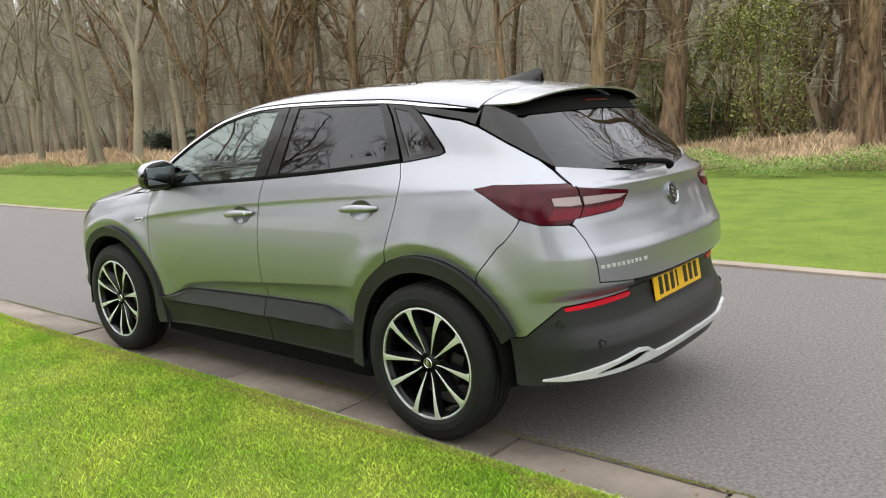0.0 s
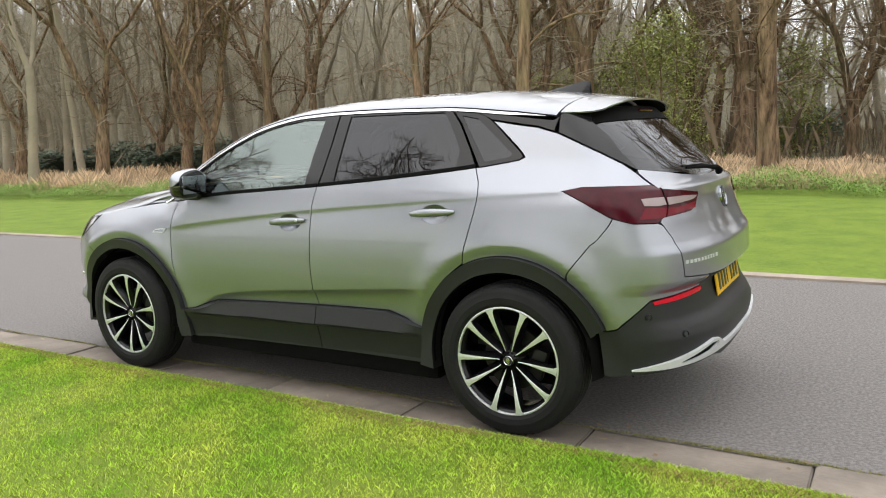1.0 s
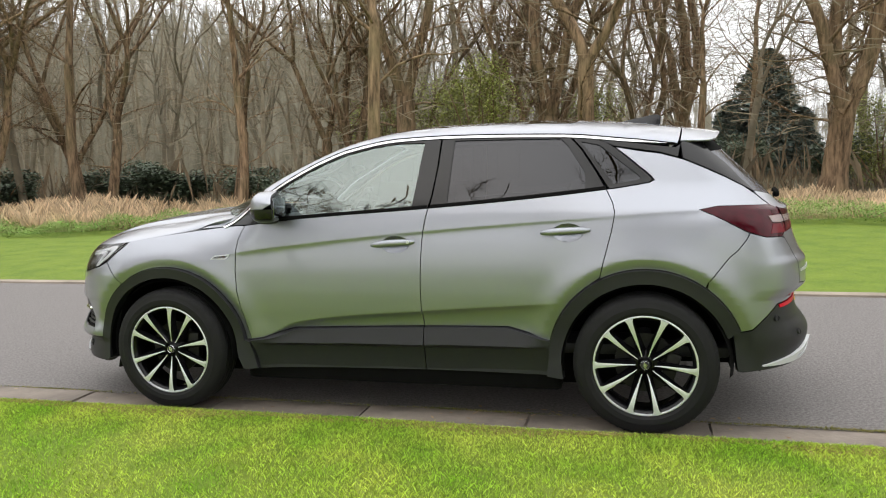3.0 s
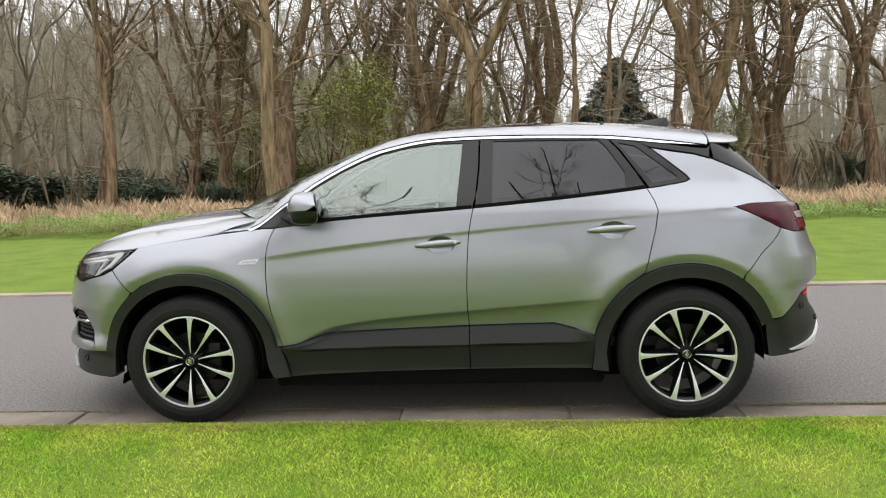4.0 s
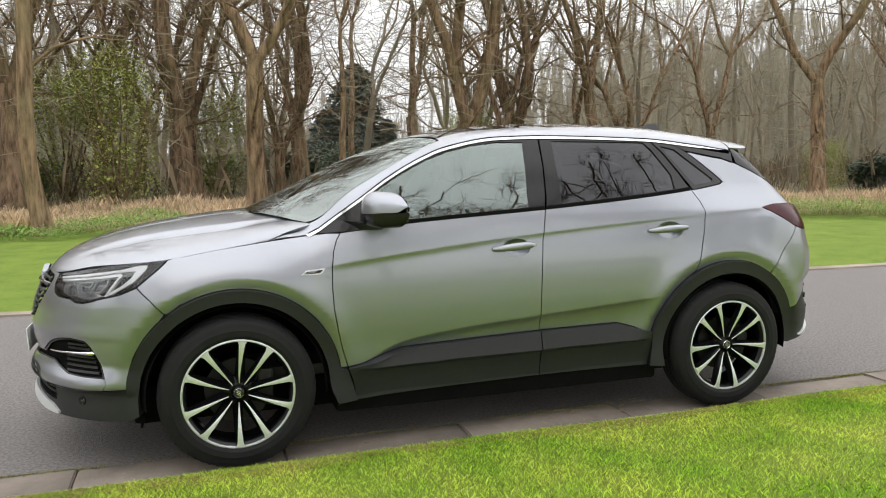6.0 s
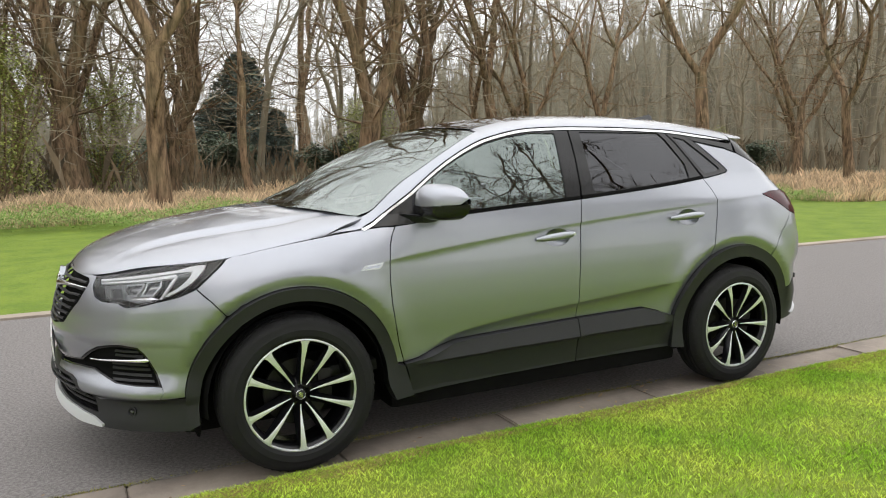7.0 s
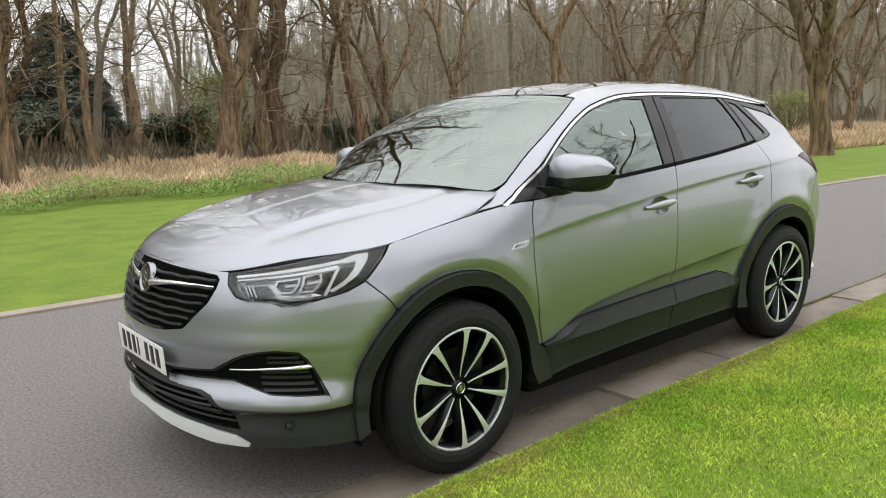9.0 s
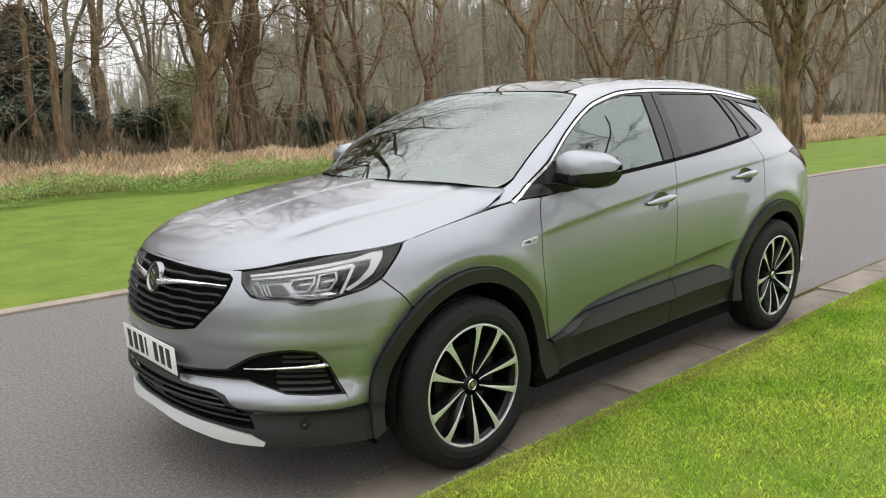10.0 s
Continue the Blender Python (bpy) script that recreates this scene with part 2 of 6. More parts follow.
tagged(new("nettles", big_mesh("nettles", v.reshape(-1, 3), np.arange(n * 4).reshape(-1, 4), NETTLE)), "low bank of green nettles along the lawn", "nettles", kind="stuff")
n = 190000
gx = g.uniform(-45, 42, n)
gy = lawn_end(gx) + np.where(gx < 14, 1.5, .1) + 9.5 * g.random(n) ** 1.4
tall = .24 + .10 * np.sin(gx * .8 + gy * .5) + .08 * np.sin(gx * 2.3 - gy) + .05 * np.sin(gx * 6.1 + gy * 4)
blades("dry_grass", gx, gy, -.05, (np.clip(tall, .12, 1) + .05) * np.interp(gx, [-14, -7], [1.5, 1.0]), .0042, FIELD, .55, "tall pale dry grass at the wood's edge", seed=7)

# far stone edging
bm = bmesh.new()
for x0, x1 in zip(xs_edge, xs_edge[1:]):
    p = [bm.verts.new((x, float(road_edge(x)) + o, z)) for x, o, z in ((x0, 0, -.02), (x0, 0, .006), (x0, .13, .012), (x1, .13, .012), (x1, 0, .006), (x1, 0, -.02))]
    bm.faces.new((p[0], p[1], p[4], p[5]))
    bm.faces.new((p[1], p[2], p[3], p[4]))
me = bpy.data.meshes.new("far_edging")
bm.to_mesh(me)
bm.free()
me.materials.append(EDGE_FAR)
tagged(new("far_edging", me), "narrow pale stone edging of the road", "edging", kind="structure")

# near stone edging: one stone after another, recessed joints
edging = tagged(new("near_edging"), "flat worn edging stones along the lawn", "edging", kind="structure")
stone_meshes = []
for k in range(4):
    bm = bmesh.new()
    bmesh.ops.create_cube(bm, size=1)
    bmesh.ops.scale(bm, vec=(.9255, .315, .10), verts=bm.verts)
    bmesh.ops.bevel(bm, geom=bm.edges[:], offset=.007, segments=2, affect="EDGES")
    for vv in bm.verts:
        vv.co += Vector((noise.noise(vv.co * 5 + Vector((k * 7, 0, 0))), noise.noise(vv.co * 4 + Vector((0, k * 5, 0))), noise.noise(vv.co * 3 + Vector((0, 0, k * 9))))) * .005
    me = bpy.data.meshes.new("edging_stone")
    bm.to_mesh(me)
    bm.free()
    me.materials.append(STONE)
    stone_meshes.append(me)
for i in range(-22, 24):
    st = new("edging_stone", stone_meshes[i % 4])
    st.parent = edging
    st.matrix_basis = pose(-.20 + .465 + .93 * i, -.80, -.062 - .003 * (i % 3), .3 * ((i * 7) % 3 - 1), 0, .25 * ((i * 5) % 3 - 1))

# a few dead leaves on the stones
g = np.random.default_rng(31)
n = 70
gx, gy = g.uniform(-3.2, 2.6, n), g.uniform(-.95, -.60, n)
a, s = g.uniform(0, 2 * np.pi, n), g.uniform(.008, .022, n)
c = np.stack([gx, gy, np.full(n, .006)], -1)
e1 = np.stack([np.cos(a), np.sin(a), g.uniform(-.05, .5, n)], -1) * s[:, None]
e2 = np.stack([-np.sin(a), np.cos(a), 0 * a], -1) * s[:, None] * .45
v = np.stack([c - e1, c + e2, c + e1, c - e2], 1)
LITTER = mat("dead_leaves", (.22, .13, .07), rough=.8, second=(.35, .26, .15), scale=3, island=.5)
tagged(new("fallen_leaves", big_mesh("fallen_leaves", v.reshape(-1, 3), np.arange(n * 4).reshape(-1, 4), LITTER)), "few dry brown leaves on the edging stones", "leaves", kind="stuff")

# moss and weeds in the joint between stones and road
n = 5200
gx = np.concatenate([g.normal(q, w, n // 8) for q, w in ((-3.4, .5), (-2.3, .2), (-.9, .4), (.4, .25), (1.9, .35), (2.4, .2), (3.2, .5), (5.0, .9))])
gy = -.643 + .007 * g.normal(0, 1, len(gx)) + .004 * np.sin(gx * 7)
MOSS = mat("yellow_green_moss", (.17, .19, .04), rough=.9, second=(.30, .26, .09), scale=6, island=.5)
blades("joint_moss", gx, gy, -.016, .011, .004, MOSS, 1.4, "yellow-green moss in the joint of stones and road", "moss", seed=12)

# pale crack of mortar and roots between the stones and the lawn
MORTAR = mat("pale_mortar", (.58, .53, .45), rough=.95, second=(.40, .36, .29), scale=9, var=.3, bump=.5)
g = np.random.default_rng(41)
xs = np.linspace(-12, 12, 1201)
wob = .004 * np.sin(xs * 9.1) + .003 * np.sin(xs * 23.7) + g.normal(0, .0012, len(xs))
thick_m = np.clip(.006 + .005 * np.sin(xs * 3.3) + g.normal(0, .0015, len(xs)), .001, .014)
v = np.concatenate([np.stack([xs, -.948 + wob - thick_m, np.full(len(xs), .013)], -1), np.stack([xs, -.948 + wob + thick_m, np.full(len(xs), .011)], -1)])
i = np.arange(len(xs) - 1)
tagged(new("mortar_line", big_mesh("mortar_line", v, np.stack([i, i + 1, i + 1 + len(xs), i + len(xs)], -1), MORTAR)), "pale crumbling mortar between stones and lawn", "edging", kind="structure")
# ---- shape of the car: front -x, left side -y ----
def curve(keys):
    """A smooth, overshoot-free curve through (v, value) keys."""
    k = np.array(keys, float)
    xs, ys = k[:, 0], k[:, 1]
    h, d = np.diff(xs), np.diff(ys) / np.diff(xs)
    m = np.zeros(len(xs))
    for i in range(1, len(xs) - 1):
        if d[i - 1] * d[i] > 0:
            a, b = 2 * h[i] + h[i - 1], h[i] + 2 * h[i - 1]
            m[i] = (a + b) / (a / d[i - 1] + b / d[i])
    m[0], m[-1] = d[0], d[-1]

    def f(v):
        v = np.clip(np.asarray(v, float), xs[0], xs[-1])
        i = np.clip(np.searchsorted(xs, v) - 1, 0, len(xs) - 2)
        s = (v - xs[i]) / h[i]
        return (ys[i] * (1 + 2 * s) * (1 - s) ** 2 + h[i] * m[i] * s * (1 - s) ** 2
                + ys[i + 1] * s * s * (3 - 2 * s) + h[i] * m[i + 1] * s * s * (s - 1))
    return f


def ramp(a, b, v):
    s = np.clip((np.asarray(v, float) - a) / (b - a), 0, 1)
    return s * s * (3 - 2 * s)


# nose and tail on the centre line, by height
nose = curve([(.12, -2.24), (.20, -2.295), (.27, -2.30), (.36, -2.275), (.46, -2.275), (.58, -2.30), (.70, -2.285),
              (.80, -2.25), (.88, -2.20), (.94, -2.13), (1.1, -2.05)])
tail = curve([(.12, 2.04), (.22, 2.12), (.32, 2.165), (.46, 2.196), (.50, 2.178), (.56, 2.135), (.66, 2.11), (.69, 2.15), (.72, 2.18),
              (.83, 2.175), (.88, 2.145), (.96, 2.11), (1.06, 2.085), (1.095, 2.085), (1.12, 2.04), (1.18, 1.99), (1.30, 1.87), (1.42, 1.75), (1.52, 1.65), (1.7, 1.45)])
# half width by height
flank = curve([(.12, .80), (.22, .845), (.35, .838), (.50, .847), (.60, .8595), (.70, .8675), (.78, .8690), (.86, .8660), (.94, .8590), (1.0, .8500), (1.10, .827), (1.14, .811),
               (1.25, .760), (1.40, .684), (1.50, .628), (1.56, .585), (1.7, .44)])
# how the flank swells and tapers along the car
plan = curve([(-2.3, -.05), (-1.9, -.005), (-1.34, .012), (-.9, .0), (.0, .0), (.8, .0), (1.34, .016), (1.6, .005), (1.85, -.022), (2.2, -.06)])
taper = curve([(-1.2, -.03), (-.6, .0), (.6, .0), (1.2, -.022), (1.6, -.05), (2.1, -.10)])
shoulder = curve([(-1.0, .885), (-.886, .902), (.202, 1.014), (1.161, 1.079), (1.590, 1.104), (2.1, 1.13)])
sill_line = curve([(-.80, .40), (-.75, .418), (-.527, .515), (.196, .589), (.80, .634), (1.0, .65)])
NF, NR = 2.25, 2.8
# where the flank ends and the corners begin, by height
front_end = curve([(.12, -1.58), (1.2, -1.58)])
MID = 1.30
rear_end = curve([(.12, 1.76), (.95, 1.76), (1.12, 1.66), (1.30, 1.57), (1.42, 1.46), (1.56, 1.32), (1.7, 1.2)])


def half(x, z):
    """Half width of the flank at x and height z, with its creases."""
    x, z = np.asarray(x, float), np.asarray(z, float)
    w = flank(z) + plan(x) * (1 - ramp(1.05, 1.3, z)) + taper(x) * ramp(1.02, 1.25, z)
    # wings turn in towards the bonnet
    top = 1.05 + .12 * np.clip(x + 1.0, -.9, 0)
    w = w - .070 * ramp(-.72, -1.05, x) * np.clip((z - top + .19) / .19, 0, 1.3) ** 1.8 * (1 - ramp(1.12, 1.35, z))
    t = .0022 * np.logaddexp(0, np.clip((shoulder(x) - z) / .0022, -60, 400))
    w = w - .0090 * (1 - np.exp(-t / .014)) * np.exp(-t / .18) * ramp(-.97, -.84, x) * (1 - ramp(1.52, 1.68, x))
    s = .0018 * np.logaddexp(0, np.clip((sill_line(x) - z) / .0018, -60, 400))
    w = w - .025 * (1 - np.exp(-s / .028)) * ramp(-.8, -.6, x) * (1 - ramp(.75, .95, x))
    # flares over the wheels
    for c in (-1.3375, 1.3375):
        r = np.hypot(x - c, z - .345)
        w = w + .012 * np.exp(-((r - .53) / .07) ** 2) * ramp(.25, .5, z) - .010 * np.clip((.528 - r) / .040, 0, 1) * ramp(.3, .5, z)
    return w


def wrap(u, z):
    """The skin round nose (u 0..1), flank (1..2) and tail (2..3); y is the half width."""
    u, z = np.broadcast_arrays(np.asarray(u, float), np.asarray(z, float))
    xf, xr = nose(z), tail(z)
    lf, lr = front_end(z) - xf, xr - rear_end(z)
    pf = np.clip(u, 0, 1) * np.pi / 2

    def corner(p, n):
        r = (np.cos(p) ** n + np.sin(p) ** n) ** (-1 / n)
        return r * np.cos(p), r * np.sin(p)
    cf, sf = corner(pf, NF)
    cr, sr = corner(np.clip((3 - u) / .65, 0, 1) * np.pi / 2, NR)
    mid = xf + lf + np.clip(u - 1, 0, 1) * (MID - xf - lf)
    x = np.where(u < 1, xf + lf * (1 - cf), np.where(u <= 2, mid, np.where(u < 2.35, MID + (u - 2) / .35 * (xr - lr - MID), xr - lr * (1 - cr))))
    y = half(x, z) * np.where(u < 1, sf, np.where(u > 2.35, sr, 1))
    # ledges of the front bumper: over the fog recess and along the lower trim
    d = (.004 * ramp(.690, .632, z) * ramp(.600, .628, z) + .044 * ramp(.505, .405, z) * ramp(.355, .40, z)) * (1 - ramp(.62, .88, u))
    x, y = np.where(u < 1, x - d * cf, x), np.where(u < 1, y + d * sf, y)
    return x, y, z


def u_of_x(x, z):
    """u at x on the flank or in a corner."""
    lo, hi = 0.0, 3.0
    for _ in range(40):
        m = (lo + hi) / 2
        if float(wrap(m, z)[0]) < x:
            lo = m
        else:
            hi = m
    return lo


def u_of_y(y, z, rear):
    """u where the nose or the tail has half width y."""
    lo, hi = (3.0, 2.0) if rear else (0.0, 1.1)
    for _ in range(40):
        m = (lo + hi) / 2
        if float(wrap(m, z)[1]) < y:
            lo = m
        else:
            hi = m
    return lo


# roof, screen and bonnet: caps over the skin. Edge height and centre height by x
rail = curve([(-1.40, 1.0), (-1.15, 1.029), (-.994, 1.049), (-.797, 1.172), (-.566, 1.321), (-.40, 1.405), (-.267, 1.455), (.036, 1.507), (.285, 1.514), (.918, 1.499),
              (1.251, 1.465), (1.491, 1.432), (1.8, 1.385)])
crown = curve([(-1.42, 1.035), (-1.25, 1.118), (-1.0, 1.240), (-.742, 1.360), (-.442, 1.480), (-.277, 1.530), (-.013, 1.580), (.315, 1.603), (.71, 1.606), (1.04, 1.591),
               (1.374, 1.560), (1.769, 1.500), (1.83, 1.49)])
lip = curve([(-2.25, .86), (-2.11, .885), (-1.908, .935), (-1.60, .967), (-1.423, .995), (-1.15, 1.029), (-.852, 1.059)])
bonnet_top = curve([(-2.25, .868), (-2.195, .884), (-2.17, .912), (-2.13, .943), (-2.08, .968), (-2.0, .998), (-1.8, 1.048), (-1.6, 1.083), (-1.4, 1.108), (-1.2, 1.122), (-.85, 1.13)])


def edge_half(x, z):
    """Half width of the skin at x, height z, in the nose's corner too."""
    d = np.clip((front_end(z) - x) / (front_end(z) - nose(z)), 0, 1)
    return half(x, z) * np.clip(1 - d ** NF, 0, 1) ** (1 / NF)


def roof(x, y):
    x, y = np.broadcast_arrays(np.asarray(x, float), np.asarray(y, float))
    zc, zt = rail(x), crown(x)
    e = half(x, zc)
    s = np.clip(np.abs(y) / e, 0, 1)
    return x, y, zc + (zt - zc) * np.clip(1 - s ** 2.3, 0, 1) ** (.62 + .5 * ramp(-.72, -1.08, x) - .56 * ramp(-.98, -1.14, x) * ramp(.78, .95, s))


def bonnet(x, y):
    x, y = np.broadcast_arrays(np.asarray(x, float), np.asarray(y, float))
    zc, zt = lip(x), bonnet_top(x)
    e = np.maximum(edge_half(x, zc), .02)
    s = np.clip(np.abs(y) / e, 0, 1)
    z = zc + (zt - zc) * np.clip(1 - s ** 2.4, 0, 1) ** (.75 - .40 * ramp(-1.45, -1.05, x))
    # the two raised folds
    k = np.abs(y) - (.425 + .085 * ramp(-2.0, -1.2, x))
    fade = ramp(-2.08, -1.80, x) * (1 - .6 * ramp(-1.35, -1.15, x))
    fold = .010 * (1 - ramp(-.012, .030, k)) - .007 * np.exp(-((k - .055) / .030) ** 2)
    return x, y, z + fade * (fold - .006) + .004 * fade * (1 - ramp(-.010, .022, np.abs(y) - .11))


def skin(u, z):
    """The skin all round: u below 0 is the right half of nose and flank, above 3 the right half of the tail."""
    u, z = np.broadcast_arrays(np.asarray(u, float), np.asarray(z, float))
    a = np.abs(u)
    right = (u < 0) | (a > 3)
    x, y, z = wrap(np.where(a > 3, 6 - a, a), z)
    return np.stack([x, np.where(right, y, -y), z], -1)


def roof_cap(x, q):
    x, q = np.broadcast_arrays(np.asarray(x, float), np.asarray(q, float))
    return np.stack(roof(x, np.sin(q * np.pi / 2) * half(x, rail(x))), -1)


def bonnet_cap(x, q):
    x, q = np.broadcast_arrays(np.asarray(x, float), np.asarray(q, float))
    return np.stack(bonnet(x, np.sin(q * np.pi / 2) * np.maximum(edge_half(x, lip(x)), .02)), -1)


def normals(f, a, b):
    e = 1e-3
    v = np.cross(f(a + e, b) - f(a - e, b), f(a, b + e) - f(a, b - e))
    return v / np.maximum(np.linalg.norm(v, axis=-1, keepdims=True), 1e-12)


def S(x, z):
    """A point of the left flank, by x and height."""
    return (u_of_x(x, z), z)


def F(y, z):
    """A point of the nose by y (left is positive here) and height."""
    return (u_of_y(abs(y), z, False) * (1 if y >= 0 else -1), z)


def R(y, z):
    """A point of the tail by y (left is positive here) and height."""
    u = u_of_y(abs(y), z, True)
    return (u if y >= 0 else 6 - u, z)


def T(x, y):
    """A point of the roof cap by x and y."""
    e = float(half(x, rail(x)))
    return (x, math.asin(max(-1, min(1, y / e))) * 2 / math.pi)


def B(x, y):
    """A point of the bonnet cap by x and y."""
    e = max(float(edge_half(x, lip(x))), .02)
    return (x, math.asin(max(-1, min(1, y / e))) * 2 / math.pi)


def mirrored(poly):
    """The same outline on the other side of the car."""
    return [(-a, b) for a, b in poly]


def arc(cx, cz, r, a0, a1, n=18):
    """Points of the flank on a circle, degrees from the front (0) over the top (90) to the rear (180)."""
    out = []
    for i in range(n + 1):
        a = radians(a0 + (a1 - a0) * i / n)
        out.append(S(cx - r * math.cos(a), cz + r * math.sin(a)))
    return out


def area(p):
    return sum(p[i - 1][0] * p[i][1] - p[i][0] * p[i - 1][1] for i in range(len(p))) / 2


def shrink(poly, d, f):
    """Move an outline inwards by d metres."""
    p = np.array(poly if area(poly) > 0 else poly[::-1], float)
    e = 1e-3
    sa = np.linalg.norm(f(p[:, 0] + e, p[:, 1]) - f(p[:, 0] - e, p[:, 1]), axis=1) / (2 * e)
    sb = np.linalg.norm(f(p[:, 0], p[:, 1] + e) - f(p[:, 0], p[:, 1] - e), axis=1) / (2 * e)
    sa, sb = np.maximum(sa, .05), np.maximum(sb, .05)
    n, out = len(p), []
    for i in range(n):
        k = np.array([sa[i], sb[i]])
        e0, e1 = (p[i] - p[i - 1]) * k, (p[(i + 1) % n] - p[i]) * k
        n0, n1 = np.array([-e0[1], e0[0]]), np.array([-e1[1], e1[0]])
        n0, n1 = n0 / max(np.hypot(*n0), 1e-9), n1 / max(np.hypot(*n1), 1e-9)
        m = n0 + n1
        m = m / max(m @ m / 2, .35)
        out.append(tuple(p[i] + d * m / k))
    return out


def cut(poly, axis, v):
    """The pieces of an outline below and above v along one axis."""
    side = [p[axis] > v for p in poly]
    if not any(side):
        return [poly], []
    if all(side):
        return [], [poly]
    seq, cross = [], []
    for i, a in enumerate(poly):
        b = poly[(i + 1) % len(poly)]
        seq.append((a, side[i], None))
        if side[i] != side[(i + 1) % len(poly)]:
            t = (v - a[axis]) / (b[axis] - a[axis])
            c = [a[0] + t * (b[0] - a[0]), a[1] + t * (b[1] - a[1])]
            c[axis] = v
            cross.append([c[1 - axis], side[i], len(seq)])
            seq.append((tuple(c), None, len(cross) - 1))
    order = sorted(range(len(cross)), key=lambda k: cross[k][0])
    for i in range(0, len(order) - 2, 2):
        if cross[order[i]][1] == cross[order[i + 1]][1]:
            order[i + 1], order[i + 2] = order[i + 2], order[i + 1]
    mate = {}
    for i in range(0, len(order) - 1, 2):
        mate[order[i]], mate[order[i + 1]] = order[i + 1], order[i]
    lo, hi, seen = [], [], set()
    for start, (p, s, k) in enumerate(seq):
        if s is None or start in seen:
            continue
        out, i, n = [], start, 0
        while n < 4 * len(seq):
            n += 1
            p, sd, k = seq[i]
            out.append(p)
            if k is None:
                seen.add(i)
            else:
                i = cross[mate[k]][2]
                out.append(seq[i][0])
            i = (i + 1) % len(seq)
            if i == start:
                break
        (hi if s else lo).append(out)
    return lo, hi


U_LINES = sorted({round(s * v, 5) for s in (1, -1) for v in [i / 26 for i in range(27)] + [1 + i / 116 for i in range(117)] + [2 + i / 36 for i in range(73)] + [4 + i / 116 for i in range(117)]})
Z_LINES = [.1 + i * .0068 for i in range(240)]
X_LINES = [-2.4 + i * .03 for i in range(150)]
Q_LINES = [-1 + i / 64 for i in range(129)]


def keyhole(outer, hole):
    """Join a hole to an outline by a slit."""
    o = outer if area(outer) > 0 else outer[::-1]
    h = hole if area(hole) < 0 else hole[::-1]
    i, j = min(((i, j) for i in range(len(o)) for j in range(len(h))), key=lambda k: (o[k[0]][0] - h[k[1]][0]) ** 2 + (o[k[0]][1] - h[k[1]][1]) ** 2)
    return o[:i + 1] + h[j:] + h[:j + 1] + o[i:]


def strips(poly, axis, lines):
    done, rest = [], [poly]
    for v in lines:
        v += 1.37e-7
        todo, rest = rest, []
        for q in todo:
            vals = [p[axis] for p in q]
            if max(vals) <= v:
                done.append(q)
            elif min(vals) > v:
                rest.append(q)
            else:
                lo, hi = cut(q, axis, v)
                done += lo
                rest += hi
    return done + rest


def loops(face):
    """Part an outline that touches itself into simple outlines."""
    todo, out = [face], []
    while todo:
        f = todo.pop()
        seen = {}
        for j, v in enumerate(f):
            if v in seen:
                i = seen[v]
                todo += [f[i:j], f[:i] + f[j:]]
                break
            seen[v] = j
        else:
            if len(f) > 2:
                out.append(f)
    return out


def panel_mesh(name, f, poly, off=0.0, thick=.02, gap=.0024, holes=(), lines=None, norm_off=None):
    """A sheet of the skin within an outline, lifted by off, with its edges turned in by thick."""
    p = list(poly if area(poly) > 0 else poly[::-1])
    if gap:
        p = shrink(p, gap, f)
    for h in holes:
        p = keyhole(p, list(h))
    la, lb = lines or ((U_LINES, Z_LINES) if f is skin else (X_LINES, Q_LINES))
    index, params, faces = {}, [], []
    for row in strips(p, 1, lb):
        for c in strips(row, 0, la):
            face = []
            for q in c:
                k = (round(q[0], 6), round(q[1], 6))
                if k not in index:
                    index[k] = len(params)
                    params.append(q)
                if not face or face[-1] != index[k]:
                    face.append(index[k])
            if len(face) > 1 and face[0] == face[-1]:
                face.pop()
            for lp in loops(face):
                if area([params[i] for i in lp]) > 1e-8:
                    faces.append(lp)
    ab = np.array(params)
    a, b = ab[:, 0], ab[:, 1]
    nr = normals(f, a, b)
    lift = off(a, b) if callable(off) else off
    pos = f(a, b) + nr * np.reshape(lift, (-1, 1) if np.ndim(lift) else ())
    vn = nr
    if callable(off) or norm_off:
        g = norm_off or off
        vn = normals(lambda s, t: f(s, t) + normals(f, s, t) * np.reshape(g(s, t), np.shape(s) + (1,)), a, b)
    verts, vnorm = [tuple(v) for v in pos], [tuple(v) for v in vn]
    if thick:
        edges = {}
        for face in faces:
            for i in range(len(face)):
                e = (face[i - 1], face[i])
                edges[e] = edges.get(e, 0) + 1
        rim = [e for e in edges if (e[1], e[0]) not in edges]
        for i, j in rim:
            side = np.cross(pos[j] - pos[i], nr[i])
            side = side / max(np.linalg.norm(side), 1e-9)
            k = len(verts)
            for v, m in ((i, 0), (j, 0), (j, thick), (i, thick)):
                verts.append(tuple(pos[v] - nr[v] * m))
                vnorm.append(tuple(side))
            faces.append([k + 1, k, k + 3, k + 2])
    me = bpy.data.meshes.new(name)
    me.from_pydata(verts, [], faces)
    me.polygons.foreach_set("use_smooth", [True] * len(me.polygons))
    me.validate(clean_customdata=False)
    me.update()
    me.normals_split_custom_set_from_vertices(vnorm)
    return me


def child(name, me, material, parent, label="", m=None):
    """Link a mesh as one part under a thing or a part."""
    ob = new(name, me)
    ob.parent = parent
    if m is not None:
        ob.matrix_basis = m
    if material and not me.materials:
        me.materials.append(material)
    if label:
        tagged(ob, label)
    return ob


